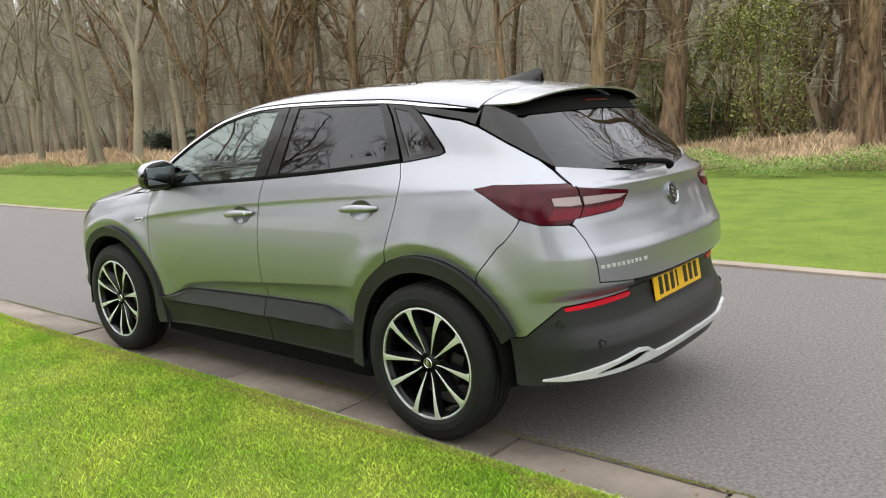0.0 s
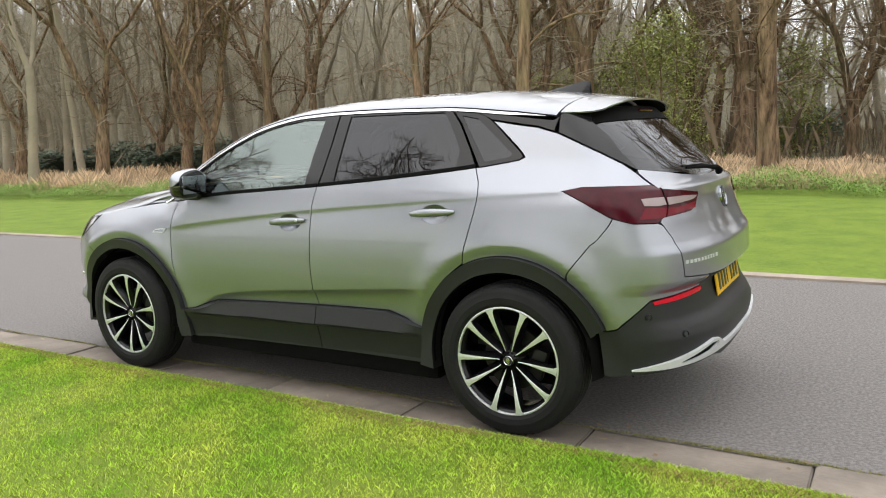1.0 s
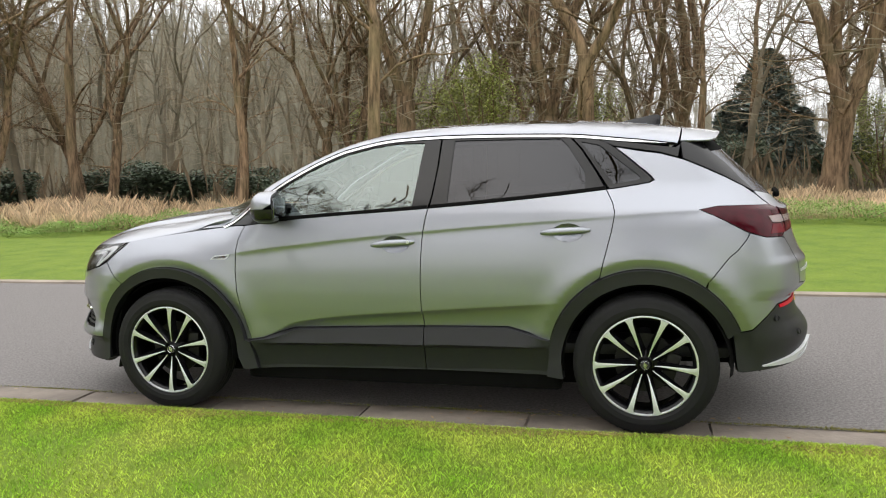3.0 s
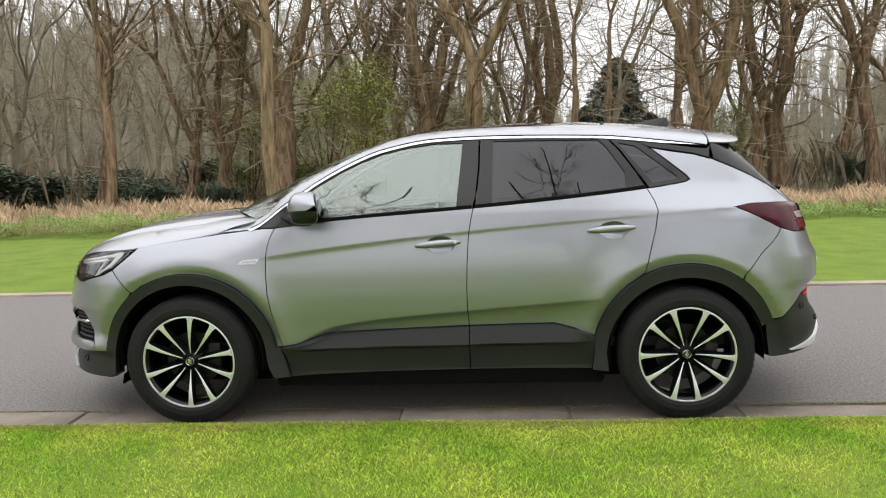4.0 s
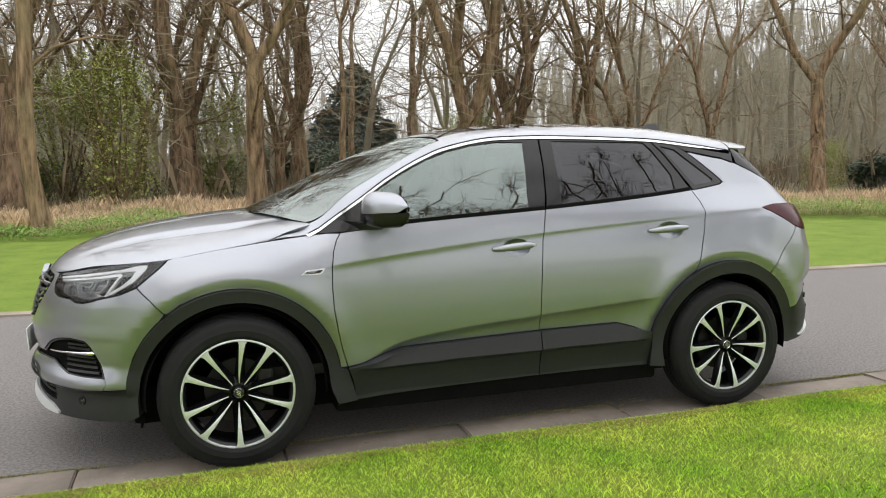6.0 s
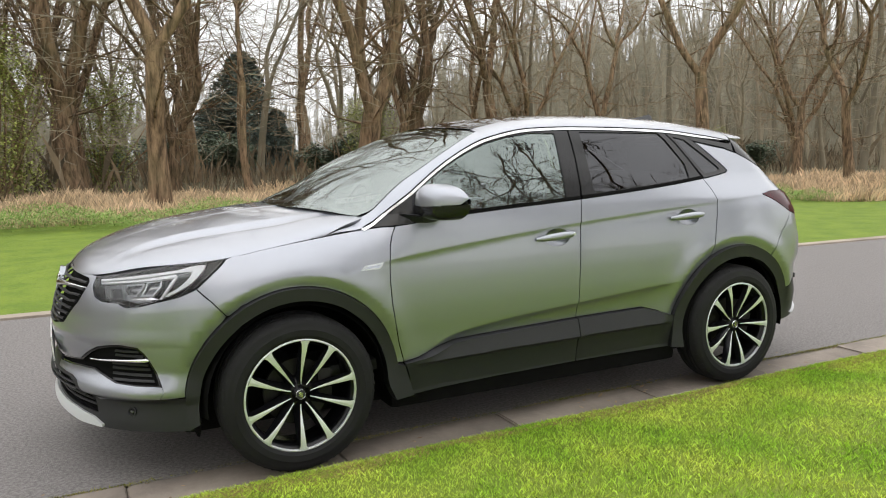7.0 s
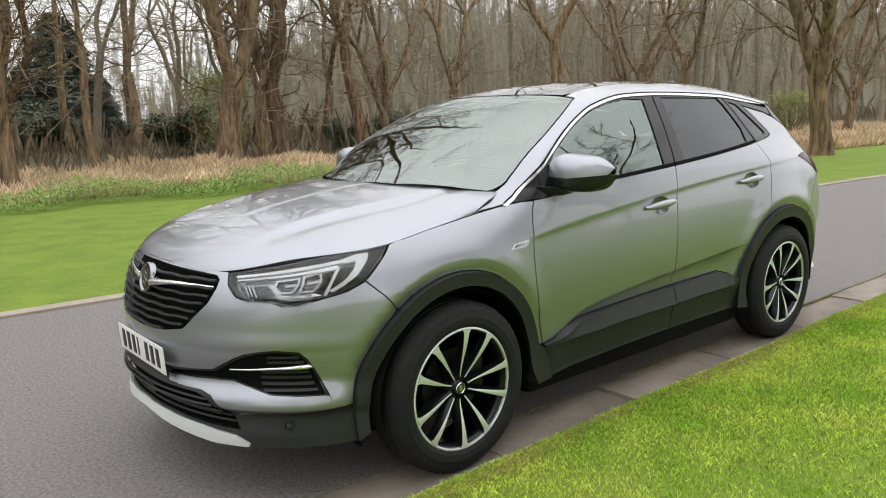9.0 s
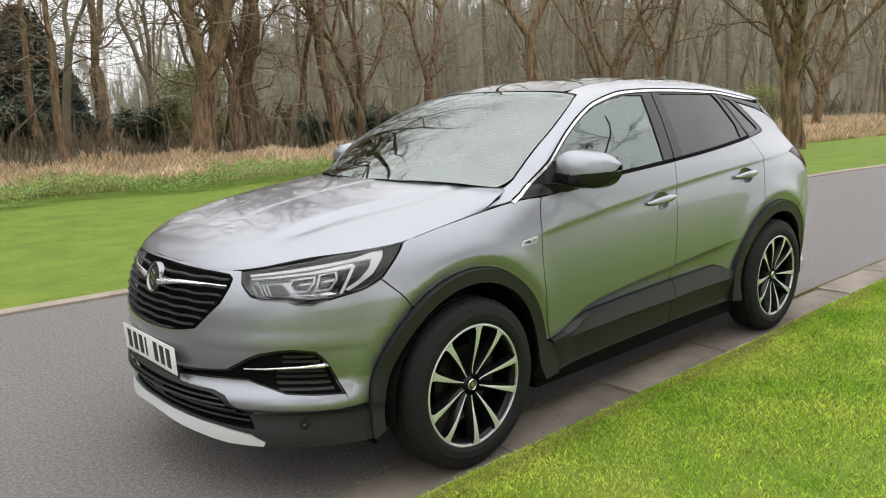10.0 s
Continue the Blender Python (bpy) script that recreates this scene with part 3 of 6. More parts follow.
def part(name, bm, material, parent, label="", m=None, smooth=True):
    me = bpy.data.meshes.new(name)
    bmesh.ops.recalc_face_normals(bm, faces=bm.faces)
    bm.to_mesh(me)
    bm.free()
    if smooth:
        me.polygons.foreach_set("use_smooth", [True] * len(me.polygons))
        me.set_sharp_from_angle(angle=radians(38))
    return child(name, me, material, parent, label, m)


def panel(name, poly, material, parent, f=skin, label="", **k):
    return child(name, panel_mesh(name, f, poly, **k), material, parent, label)


def pair(name, poly, material, parent, label="", **k):
    """The same panel on the left and on the right flank."""
    left = panel(name, poly, material, parent, label=label, **k)
    h = k.pop("holes", ())
    right = panel(name, mirrored(poly), material, parent, label=label, holes=[mirrored(q) for q in h], **k)
    return left, right


def box(bm, size, at=(0, 0, 0), bevel=0.0, turn=None, segs=2):
    """A bevelled block added to a bmesh."""
    r = bmesh.ops.create_cube(bm, size=1)
    vs = r["verts"]
    bmesh.ops.scale(bm, vec=size, verts=vs)
    if bevel:
        es = list({e for v in vs for e in v.link_edges})
        nb = bmesh.ops.bevel(bm, geom=es, offset=bevel, segments=segs, affect="EDGES", profile=.6)
        vs = list({v for fc in nb["faces"] for v in fc.verts} | {v for v in vs if v.is_valid})
    m = Matrix.Translation(at) @ (turn or Matrix.Identity(4))
    bmesh.ops.transform(bm, matrix=m, verts=vs)
    return vs


def lathe(bm, profile, n=48, closed=False):
    """A body of revolution about the y axis from (radius, y) pairs."""
    rings = []
    for r, y in profile:
        rings.append([bm.verts.new((r * math.cos(2 * math.pi * i / n), y, r * math.sin(2 * math.pi * i / n))) for i in range(n)])
    todo = list(zip(rings, rings[1:])) + ([(rings[-1], rings[0])] if closed else [])
    for a, b in todo:
        for i in range(n):
            j = (i + 1) % n
            bm.faces.new((a[i], a[j], b[j], b[i]))
    return rings


def tube(bm, pts, radius, n=8, flat=1.0):
    """A round bar along points; flat squeezes it."""
    pts = [Vector(p) for p in pts]
    rings = []
    for i, p in enumerate(pts):
        d = (pts[min(i + 1, len(pts) - 1)] - pts[max(i - 1, 0)]).normalized()
        a = d.cross(Vector((0, 0, 1)))
        a = a.normalized() if a.length > 1e-4 else Vector((1, 0, 0))
        b = d.cross(a)
        r = radius[i] if isinstance(radius, (list, tuple)) else radius
        rings.append([bm.verts.new(p + r * (a * math.cos(2 * math.pi * k / n) + b * flat * math.sin(2 * math.pi * k / n))) for k in range(n)])
    for s, t in zip(rings, rings[1:]):
        for k in range(n):
            bm.faces.new((s[k], s[(k + 1) % n], t[(k + 1) % n], t[k]))
    bm.faces.new(rings[0])
    bm.faces.new(rings[-1][::-1])


# ---- the car ----
car = tagged(new("car"), "silver-grey metallic five-door car parked on stone edging by lawn", "car")
FX, RX, AXLE = -1.3375, 1.3375, .340
A_OUT, A_IN = .484, .424

door_front = [S(-.824, .409), S(-.85, .50), S(-.872, .601), S(-.888, .70), S(-.893, .808), S(-.890, .90), S(-.880, .97), S(-.862, 1.02), S(-.843, 1.052)]
door_mid = [S(.194, .505), S(.188, .60), S(.187, .714), S(.192, .85), S(.201, .979), S(.215, 1.07), S(.230, 1.135)]
door_rear = [S(1.120, .780), S(1.136, .85), S(1.154, .92), S(1.178, 1.01), S(1.194, 1.098), S(1.182, 1.15), S(1.150, 1.214)]
belt = curve([(-.86, 1.052), (-.573, 1.084), (.23, 1.135), (.70, 1.170), (1.152, 1.214), (1.40, 1.250)])


def along(g, x0, x1, n, drop=0.0):
    return [S(x0 + (x1 - x0) * i / n, float(g(x0 + (x1 - x0) * i / n)) - drop) for i in range(n + 1)]


clad_front = [S(.194, .505), S(-.20, .493), S(-.558, .480), S(-.65, .455), S(-.75, .420), S(-.824, .409)]
clad_rear = [S(.194, .505), S(.45, .509), S(.65, .511), S(.76, .480), S(.868, .447)]

lamp_front = [S(-1.860, .937), S(-2.0, .907), F(.470, .880), F(.499, .840), F(.544, .805), F(.587, .792), S(-2.043, .790), S(-2.018, .777), S(-1.979, .777), S(-1.906, .799), S(-1.818, .820), S(-1.752, .850),
              S(-1.675, .913), S(-1.620, .963)]
fender_seam = [S(-1.750, .848), S(-1.695, .79), S(-1.640, .727)]

# wings
wing = ([S(-.824, .409)] + door_front[1:] + along(lip, -.90, -1.60, 14, .002) + [S(-1.615, .961), S(-1.672, .911)] + fender_seam
        + [p for p in arc(FX, AXLE, A_OUT, 53, 172, 24)])
pair("wing", wing, PAINT, car, thick=.025)
# doors
door_f = door_mid[:] + along(belt, .20, -.84, 18) + door_front[::-1] + clad_front[::-1][1:-1]
rear_arc_door = [p for p in arc(RX, AXLE, A_OUT, 11, 60, 14)]
door_r = [door_mid[0]] + door_mid[1:] + along(belt, .26, 1.12, 14) + door_rear[::-1] + rear_arc_door[::-1][1:] + clad_rear[::-1][1:-1]
front_doors = pair("front_door", door_f, PAINT, car, thick=.03)
rear_doors = pair("rear_door", door_r, PAINT, car, thick=.03)


def clad_lift(u, z):
    x = wrap(np.clip(np.abs(u), 0, 3), z)[0] if np.all(np.abs(u) <= 3) else wrap(np.where(np.abs(u) > 3, 6 - np.abs(u), np.abs(u)), z)[0]
    t = z - (.400 + .012 * (x + .8))
    mid = ramp(-.84, -.60, x) * (1 - ramp(.74, .87, x))
    return .022 + mid * (.034 * np.clip((.100 - t) / .100, 0, 1) - .022 * np.clip(-t / .018, 0, 1)) - .026 * np.clip((-t - .018) / .12, 0, 1)


low_f = [S(.194, .262), S(-.30, .255), S(-.785, .240)]
low_r = [S(.196, .262), S(.50, .262), S(.848, .258)]
clad_f = clad_front[:] + [S(-.80, .33)] + low_f[::-1]
clad_r = clad_rear[::-1] + low_r + [S(.86, .35)]
for d, c, z in ((front_doors, clad_f, 0), (rear_doors, clad_r, 1)):
    panel("door_cladding", c, PLASTIC, d[0], off=clad_lift, thick=.04, label="dark grey plastic door cladding")
    panel("door_cladding", mirrored(c), PLASTIC, d[1], off=clad_lift, thick=.04, label="dark grey plastic door cladding")
pair("sill", [S(-.80, .258), S(.86, .262), S(.88, .215), S(-.78, .21)], MATT, car, off=-.03, thick=.08, label="dark plastic sill")

# side glass
rail_in = lambda x: float(rail(x)) - .016
win_f_top = [S(x, rail_in(x) - .006) for x in (-.72, -.62, -.50, -.38, -.26, -.12, .03, .16, .222)]
win_f = [S(-.70, 1.098), S(-.30, 1.118), S(.140, 1.147), S(.178, rail_in(.18) - .014)] + win_f_top[:-2][::-1]
win_r = [S(.330, 1.160), S(.70, 1.190), S(1.045, 1.222), S(1.045, 1.30), S(.955, 1.440), S(.915, 1.480), S(.6, 1.486), S(.345, 1.489)]
win_q = [S(1.185, 1.240), S(1.312, 1.262), S(1.320, 1.272), S(1.30, 1.288), S(1.24, 1.337), S(1.18, 1.385), S(1.112, 1.440), S(1.02, 1.460)]
for d, w, g in ((front_doors, win_f, GLASS_FRONT), (rear_doors, win_r, GLASS_DARK)):
    for k in (0, 1):
        panel("window", mirrored(w) if k else w, g, d[k], off=-.006, thick=0, gap=0, label="green tinted glass" if g is GLASS_FRONT else "dark privacy glass")
frame_f = [S(-.835, 1.058)] + along(belt, -.80, .226, 14, -.001) + [S(.243, 1.20), S(.262, 1.35), S(.268, rail_in(.27))] + [S(x, rail_in(x)) for x in (.10, -.05, -.20, -.35, -.50, -.65, -.80, -.93)] + [S(-.985, 1.050)]
frame_r = along(belt, .236, 1.148, 12, -.001) + [S(1.10, 1.30), S(1.02, 1.42), S(.965, rail_in(.965))] + [S(x, rail_in(x)) for x in (.8, .6, .4, .276)] + [S(.268, 1.35), S(.249, 1.20)]
for d, fr, w in ((front_doors, frame_f, win_f), (rear_doors, frame_r, win_r)):
    for k in (0, 1):
        panel("window_frame", mirrored(fr) if k else fr, BLACK, d[k], thick=.025, gap=.0015, holes=[mirrored(w) if k else w], label="gloss black window frame")
# matt belt strip under the glass
for d, x0, x1 in ((front_doors, -.72, .222), (rear_doors, .240, 1.148)):
    strip = along(belt, x0, x1, 10, -.001) + along(belt, x1, x0, 10, -.016)
    for k in (0, 1):
        panel("belt_seal", mirrored(strip) if k else strip, MATT, d[k], off=.004, thick=.006, gap=0)
frame_q = along(belt, 1.165, 1.36, 6, -.001) + [S(1.375, 1.258), S(1.362, 1.275), S(1.33, 1.304), S(1.30, 1.330), S(1.25, 1.373), S(1.193, 1.421), S(1.176, 1.433), S(1.145, 1.452), S(1.10, rail_in(1.10)), S(.975, rail_in(.975)), S(1.03, 1.42), S(1.11, 1.30)]
pair("quarter_window_frame", frame_q, BLACK, car, thick=.02, gap=.0015, holes=[win_q], label="gloss black quarter window frame")
pair("quarter_window", win_q, GLASS_DARK, car, off=-.006, thick=0, gap=0, label="dark privacy glass")
pillar_trim = [S(1.11, rail_in(1.11)), S(1.150, 1.448), S(1.182, 1.432), S(1.30, 1.412), S(1.42, 1.392), S(1.505, 1.366), S(1.515, 1.43), S(1.49, rail_in(1.49)), S(1.30, rail_in(1.30))]
pair("pillar_trim", pillar_trim, BLACK, car, thick=.02, label="gloss black pillar trim")
# chrome line over the windows
chrome_up = [S(x, float(rail(x)) - .003) for x in np.linspace(1.49, -.985, 50)]
chrome_dn = [S(x, float(rail(x)) - (.015 if x < 1.25 else .015 * (1.49 - x) / .24 + .001)) for x in np.linspace(-.985, 1.49, 50)]
# black strip above the chrome: the roof edge's shadow gap, put in as colour
shadow_up = [S(x, float(rail(x)) + .004) for x in np.linspace(1.49, -.985, 50)]
shadow_dn = [S(x, float(rail(x)) - .003) for x in np.linspace(-.985, 1.49, 50)]
pair("roof_seal", shadow_up + shadow_dn, MATT, car, off=.0045, thick=.008, gap=0, label="black strip standing for the shadow gap under the roof edge")
pair("chrome_strip", [S(-1.0, 1.046)] + chrome_up[::-1] + chrome_dn[::-1], CHROME, car, off=.005, thick=.012, gap=0, label="bright chrome window strip")

# rear quarter
lamp_tail = [S(1.598, 1.108), S(1.680, 1.122), S(1.82, 1.122), S(1.933, 1.117), R(.640, 1.103), R(.52, 1.088), R(.381, 1.070), R(.385, 1.055), R(.44, 1.01), R(.50, .995), R(.60, .99), R(.690, .985),
             R(.725, .967), S(1.90, .972), S(1.859, .984), S(1.80, 1.005), S(1.735, 1.040), S(1.66, 1.08)]
quarter = (door_rear[::-1][:0] + [S(1.120, .780)] + door_rear[1:] + along(belt, 1.18, 1.36, 5, .002) + [S(1.385, 1.255), S(1.370, 1.275), S(1.335, 1.307), S(1.30, 1.336), S(1.25, 1.379), S(1.195, 1.424), S(1.30, 1.405), S(1.42, 1.385), S(1.52, 1.355),
           S(1.62, 1.31), S(1.72, 1.262), S(1.812, 1.212), S(1.87, 1.17), S(1.935, 1.118), S(1.82, 1.123), S(1.680, 1.123), S(1.595, 1.108), S(1.66, 1.079), S(1.735, 1.039), S(1.80, 1.004), S(1.822, .994),
           S(1.73, .88), S(1.632, .757)] + arc(RX, AXLE, A_OUT, 63.5, 126, 16)[::-1])
pair("rear_wing", quarter, PAINT, car, thick=.03)

# rear bumper, upper
rb_up = ([S(1.822, .994), S(1.859, .983), S(1.90, .971), R(.725, .966), R(.705, .955), R(.682, .90), R(.668, .80), R(.660, .733), R(.60, .727), R(.49, .718), R(.45, .690), R(.43, .655),
          R(.60, .650), S(1.962, .642), S(1.90, .58), S(1.84, .525), S(1.80, .513), S(1.752, .510)] + arc(RX, AXLE, A_OUT, 127, 158.5, 8)[::-1] + [S(1.632, .757), S(1.73, .88)])
pair("rear_bumper", rb_up, PAINT, car, thick=.03)
# lower rear bumper: dark plastic, from arch to arch
rb_low = [S(1.752, .508), S(1.80, .511), S(1.84, .523), S(1.90, .578), S(1.962, .640), R(.60, .648), R(.43, .653), R(.45, .688), R(.42, .700), R(0, .706)]
rb_foot = [R(0, .305), R(.30, .308), R(.40, .332), R(.66, .330), S(1.97, .322), S(1.88, .315), S(1.80, .306), S(1.775, .312), S(1.765, .40)]
lower_bumper = panel("lower_bumper", rb_low + [(6 - a, b) for a, b in reversed(rb_low)] + [(6 - a, b) for a, b in reversed(rb_foot)] + rb_foot, PLASTIC, car, thick=.05,
                     label="dark grey plastic lower rear bumper")
refl = [S(1.967, .637), R(.60, .648), R(.435, .652), R(.43, .640), R(.45, .632), R(.62, .626), S(1.972, .622)]
for k in (0, 1):
    panel("reflector", mirrored(refl) if k else refl, REFLECTOR, lower_bumper, off=.005, thick=.012, gap=0, label="red rear reflector")
# satin skid trim with its slot
skid_r = [S(1.89, .344), S(1.95, .357), R(.70, .378), R(.60, .402), R(.48, .430), R(.42, .420), R(.36, .390), R(.2, .392), R(0, .395)]
skid_lo = [R(0, .370), R(.2, .368), R(.34, .362), R(.45, .357), R(.60, .349), R(.70, .344), S(1.97, .341), S(1.89, .340)]
slot = [R(.67, .364), R(.60, .386), R(.49, .414), R(.435, .412), R(.42, .402), R(.49, .376), R(.58, .364), R(.65, .358)]
panel("skid_trim", skid_r + [(6 - a, b) for a, b in reversed(skid_r)] + [(6 - a, b) for a, b in reversed(skid_lo)] + skid_lo, SKID, lower_bumper, off=.014, thick=.03, gap=0,
      holes=[slot, [(6 - a, b) for a, b in slot]], label="satin silver skid trim")
for k in (0, 1):
    panel("exhaust_slot", [(6 - a, b) for a, b in slot] if k else slot, MATT, lower_bumper, off=.003, thick=0, gap=0)
    for y, z in ((.832, .576), (.652, .483)):
        c = skin(*R(y, z)) if y < .8 else skin(*S(1.955, .572))
        n = normals(skin, *[np.array(v) for v in (R(y, z) if y < .8 else S(1.955, .572))])
        bm = bmesh.new()
        lathe(bm, [(.0005, -.004), (.0095, -.004), (.010, .001), (.0115, .001), (.012, -.006), (.0150, -.006), (.0165, .004)], 20)
        q = Vector(n).to_track_quat("-Y", "Z").to_matrix().to_4x4()
        if k:
            c, n = c * (1, -1, 1), n * (1, -1, 1)
            q = Vector(n).to_track_quat("-Y", "Z").to_matrix().to_4x4()
        part("parking_sensor", bm, PLASTIC, lower_bumper, m=Matrix.Translation(Vector(c) + Vector(n) * .003) @ q)

# tailgate
glass_low = [R(.0, 1.128), R(.2, 1.133), R(.373, 1.150), R(.50, 1.168), R(.60, 1.182), S(1.858, 1.196)]
tg_left = [R(0, .712), R(.30, .711), R(.49, .718), R(.60, .727), R(.660, .733), R(.668, .80), R(.682, .90), R(.705, .955), R(.714, .968), R(.66, 1.02), R(.642, 1.103), S(1.940, 1.118), S(1.876, 1.170)]
tailgate = panel("tailgate", tg_left + [S(1.866, 1.186)] + glass_low[::-1][1:] + [(6 - a, b) for a, b in glass_low[1:-1]] + [(6 - a, b) for a, b in reversed(tg_left + [S(1.866, 1.186)])][:-1], PAINT, car, thick=.03)
rear_glass = glass_low + [S(1.795, 1.25), S(1.72, 1.335), S(1.657, 1.396), R(.50, 1.402), R(.30, 1.408), R(0, 1.412)]
panel("rear_window", rear_glass + [(6 - a, b) for a, b in reversed(rear_glass[1:-1])], GLASS_DARK, tailgate, off=-.008, thick=0, gap=0, label="dark rear glass")
surround = [S(1.868, 1.184), S(1.815, 1.216), S(1.72, 1.268), S(1.62, 1.317), S(1.525, 1.360), S(1.517, 1.440), S(1.58, 1.452), S(1.622, 1.450), S(1.655, 1.396), S(1.728, 1.335), S(1.80, 1.254), S(1.860, 1.196)]
for k in (0, 1):
    panel("window_surround", mirrored(surround) if k else surround, BLACK, tailgate, thick=.03, gap=.0006, label="gloss black spoiler side blade")
closing = [S(1.624, 1.450), S(1.655, 1.396), R(.50, 1.402), R(.30, 1.408), R(0, 1.412)]
closing_top = [R(0, 1.475), R(.30, 1.470), R(.50, 1.460)]
panel("spoiler_backing", closing + [(6 - a, b) for a, b in reversed(closing[:-1])] + [(6 - a, b) for a, b in reversed(closing_top[1:])] + closing_top, MATT, tailgate, off=-.004, thick=.01, gap=0, label="matt black panel under the spoiler")
# frit band inside the rear glass
frit = glass_low + [R(.60, 1.20), R(.50, 1.19), R(.373, 1.172), R(.2, 1.152), R(0, 1.147)]
panel("glass_border", frit + [(6 - a, b) for a, b in reversed(frit[1:-1])], MATT, tailgate, off=-.012, thick=0, gap=0)

# tail lamps
for k in (0, 1):
    g = (lambda p: [(6 - a, b) for a, b in p]) if k else (lambda p: p)
    lamp = panel("tail_lamp", g(lamp_tail), RED_DARK, car, off=.003, thick=.04, gap=.001, label="dark red tail lamp with a white strip")
    red = [S(1.935, 1.030), R(.60, 1.020), R(.43, 1.030), R(.45, 1.005), R(.60, .997), R(.70, .985), S(1.92, .985)]
    panel("brake_lens", g(red), RED_LENS, lamp, off=.0045, thick=.003, gap=0)
    white = [S(1.915, 1.066), S(1.960, 1.068), R(.646, 1.067), R(.650, 1.036), S(1.976, 1.033), S(1.930, 1.038)]
    white2 = [R(.632, 1.065), R(.52, 1.064), R(.40, 1.056), R(.45, 1.042), R(.56, 1.036), R(.638, 1.034)]
    panel("reversing_lens", g(white), WHITE_LENS, lamp, off=.006, thick=.004, gap=0, label="white lens strip")
    panel("indicator_lens", g(white2), WHITE_LENS, lamp, off=.006, thick=.004, gap=0, label="white lens strip")
    seam = [R(.637, 1.104), R(.634, 1.104), R(.642, 1.03), R(.678, .985), R(.682, .985), R(.645, 1.03)]
    panel("lamp_joint", g(seam), MATT, lamp, off=.0065, thick=.004, gap=0)

# roof, rails of the body and screen
pillar = curve([(-1.0, .712), (-.92, .7045), (-.805, .7035), (-.66, .684), (-.475, .634), (-.30, .562), (-.2, .505)])
left_edge = [(x, .999) for x in np.linspace(-1.170, 1.50, 60)]
roof_rear = [T(1.51, .60), T(1.53, .4), T(1.54, 0.0)]
inner = [T(.98, 0.0), T(.98, .40), T(.95, .455), T(.60, .475), T(.10, .48), T(-.20, .478), T(-.262, .49), T(-.262, .553)] + [T(x, float(pillar(x)) + .006) for x in np.linspace(-.32, -.905, 12)] + [T(-.966, .704)]
half_roof = left_edge + roof_rear
# right half first in +q, then mirrored
roof_poly = half_roof + [(a, -b) for a, b in reversed(half_roof[:-1])] + [(a, -b) for a, b in reversed(inner[1:])] + inner
panel("roof", roof_poly, PAINT, car, f=roof_cap, thick=.02)
pano = [T(.97, 0.0), T(.97, .395), T(.94, .45), T(.60, .47), T(.10, .475), T(-.20, .473), T(-.252, .46), T(-.285, .25), T(-.295, 0)]
panel("roof_glass", pano + [(a, -b) for a, b in reversed(pano[1:-1])], GLASS_ROOF, car, f=roof_cap, off=-.002, thick=.01, label="black panoramic roof glass")
screen = [T(-.302, 0), T(-.292, .25), T(-.27, .46), T(-.268, .546)] + [T(x, float(pillar(x))) for x in np.linspace(-.32, -.905, 12)] + [T(-.985, .678), T(-1.048, .60), T(-1.128, .475), T(-1.203, .28), T(-1.232, 0)]
panel("windscreen", screen + [(a, -b) for a, b in reversed(screen[1:-1])], GLASS_SCREEN, car, f=roof_cap, off=-.004, thick=0, gap=.002, label="raked windscreen")
border_in = [(a, b) for a, b in shrink(screen + [(a, -b) for a, b in reversed(screen[1:-1])], .046, roof_cap)]
panel("screen_border", screen + [(a, -b) for a, b in reversed(screen[1:-1])], MATT, car, f=roof_cap, off=-.009, thick=0, gap=0, holes=[border_in], label="black printed screen border")
cowl = [T(-.90, .70), T(-1.0, .60), T(-1.155, .28), T(-1.185, 0)]
cowl_fore = [T(-1.33, 0), T(-1.31, .30), T(-1.22, .58), T(-1.06, .69)]
panel("cowl", cowl[:3] + [cowl[3]] + [(a, -b) for a, b in reversed(cowl[:3])] + [(a, -b) for a, b in reversed(cowl_fore[1:])] + cowl_fore, MATT, car, f=roof_cap, off=-.045, thick=.02, gap=0, label="black cowl under the screen")

# spoiler
spoil_l = [T(1.512, .612), T(1.60, .596), T(1.66, .572), T(1.695, .53), T(1.722, .40), T(1.738, .20), T(1.742, 0)]
spoil_back = [T(1.542, 0), T(1.532, .40)]
spoil_full = spoil_l + [(a, -b) for a, b in reversed(spoil_l[:-1])] + [(a, -b) for a, b in reversed(spoil_back[1:])] + spoil_back
spoiler = panel("spoiler", spoil_full, PAINT, car, f=roof_cap, off=.001, thick=.007)
panel("spoiler_underside", spoil_full, MATT, spoiler, f=roof_cap, off=-.0065, thick=.004, gap=.012, label="black spoiler underside")
bm = bmesh.new()
box(bm, (.012, .22, .012), (0, 0, 0), .004)
part("high_brake_lamp", bm, RED_DARK, spoiler, "dark red high brake lamp", m=pose(1.722, 0, 1.448, 0, 12, 0))

# bonnet
bon_left = [(x, .998) for x in np.linspace(-1.176, -2.13, 34)] + [B(-2.165, .36), B(-2.185, .20), B(-2.192, 0)]
bon_back = [B(-1.184, 0), B(-1.155, .28), B(-1.081, .475), B(-1.003, .60), B(-.946, .678), B(-.934, .702)]
panel("bonnet", [bon_back[0]] + bon_back[1:] + bon_left + [(a, -b) for a, b in reversed(bon_left[:-1])] + [(a, -b) for a, b in reversed(bon_back[1:])], PAINT, car, f=bonnet_cap, thick=.02)

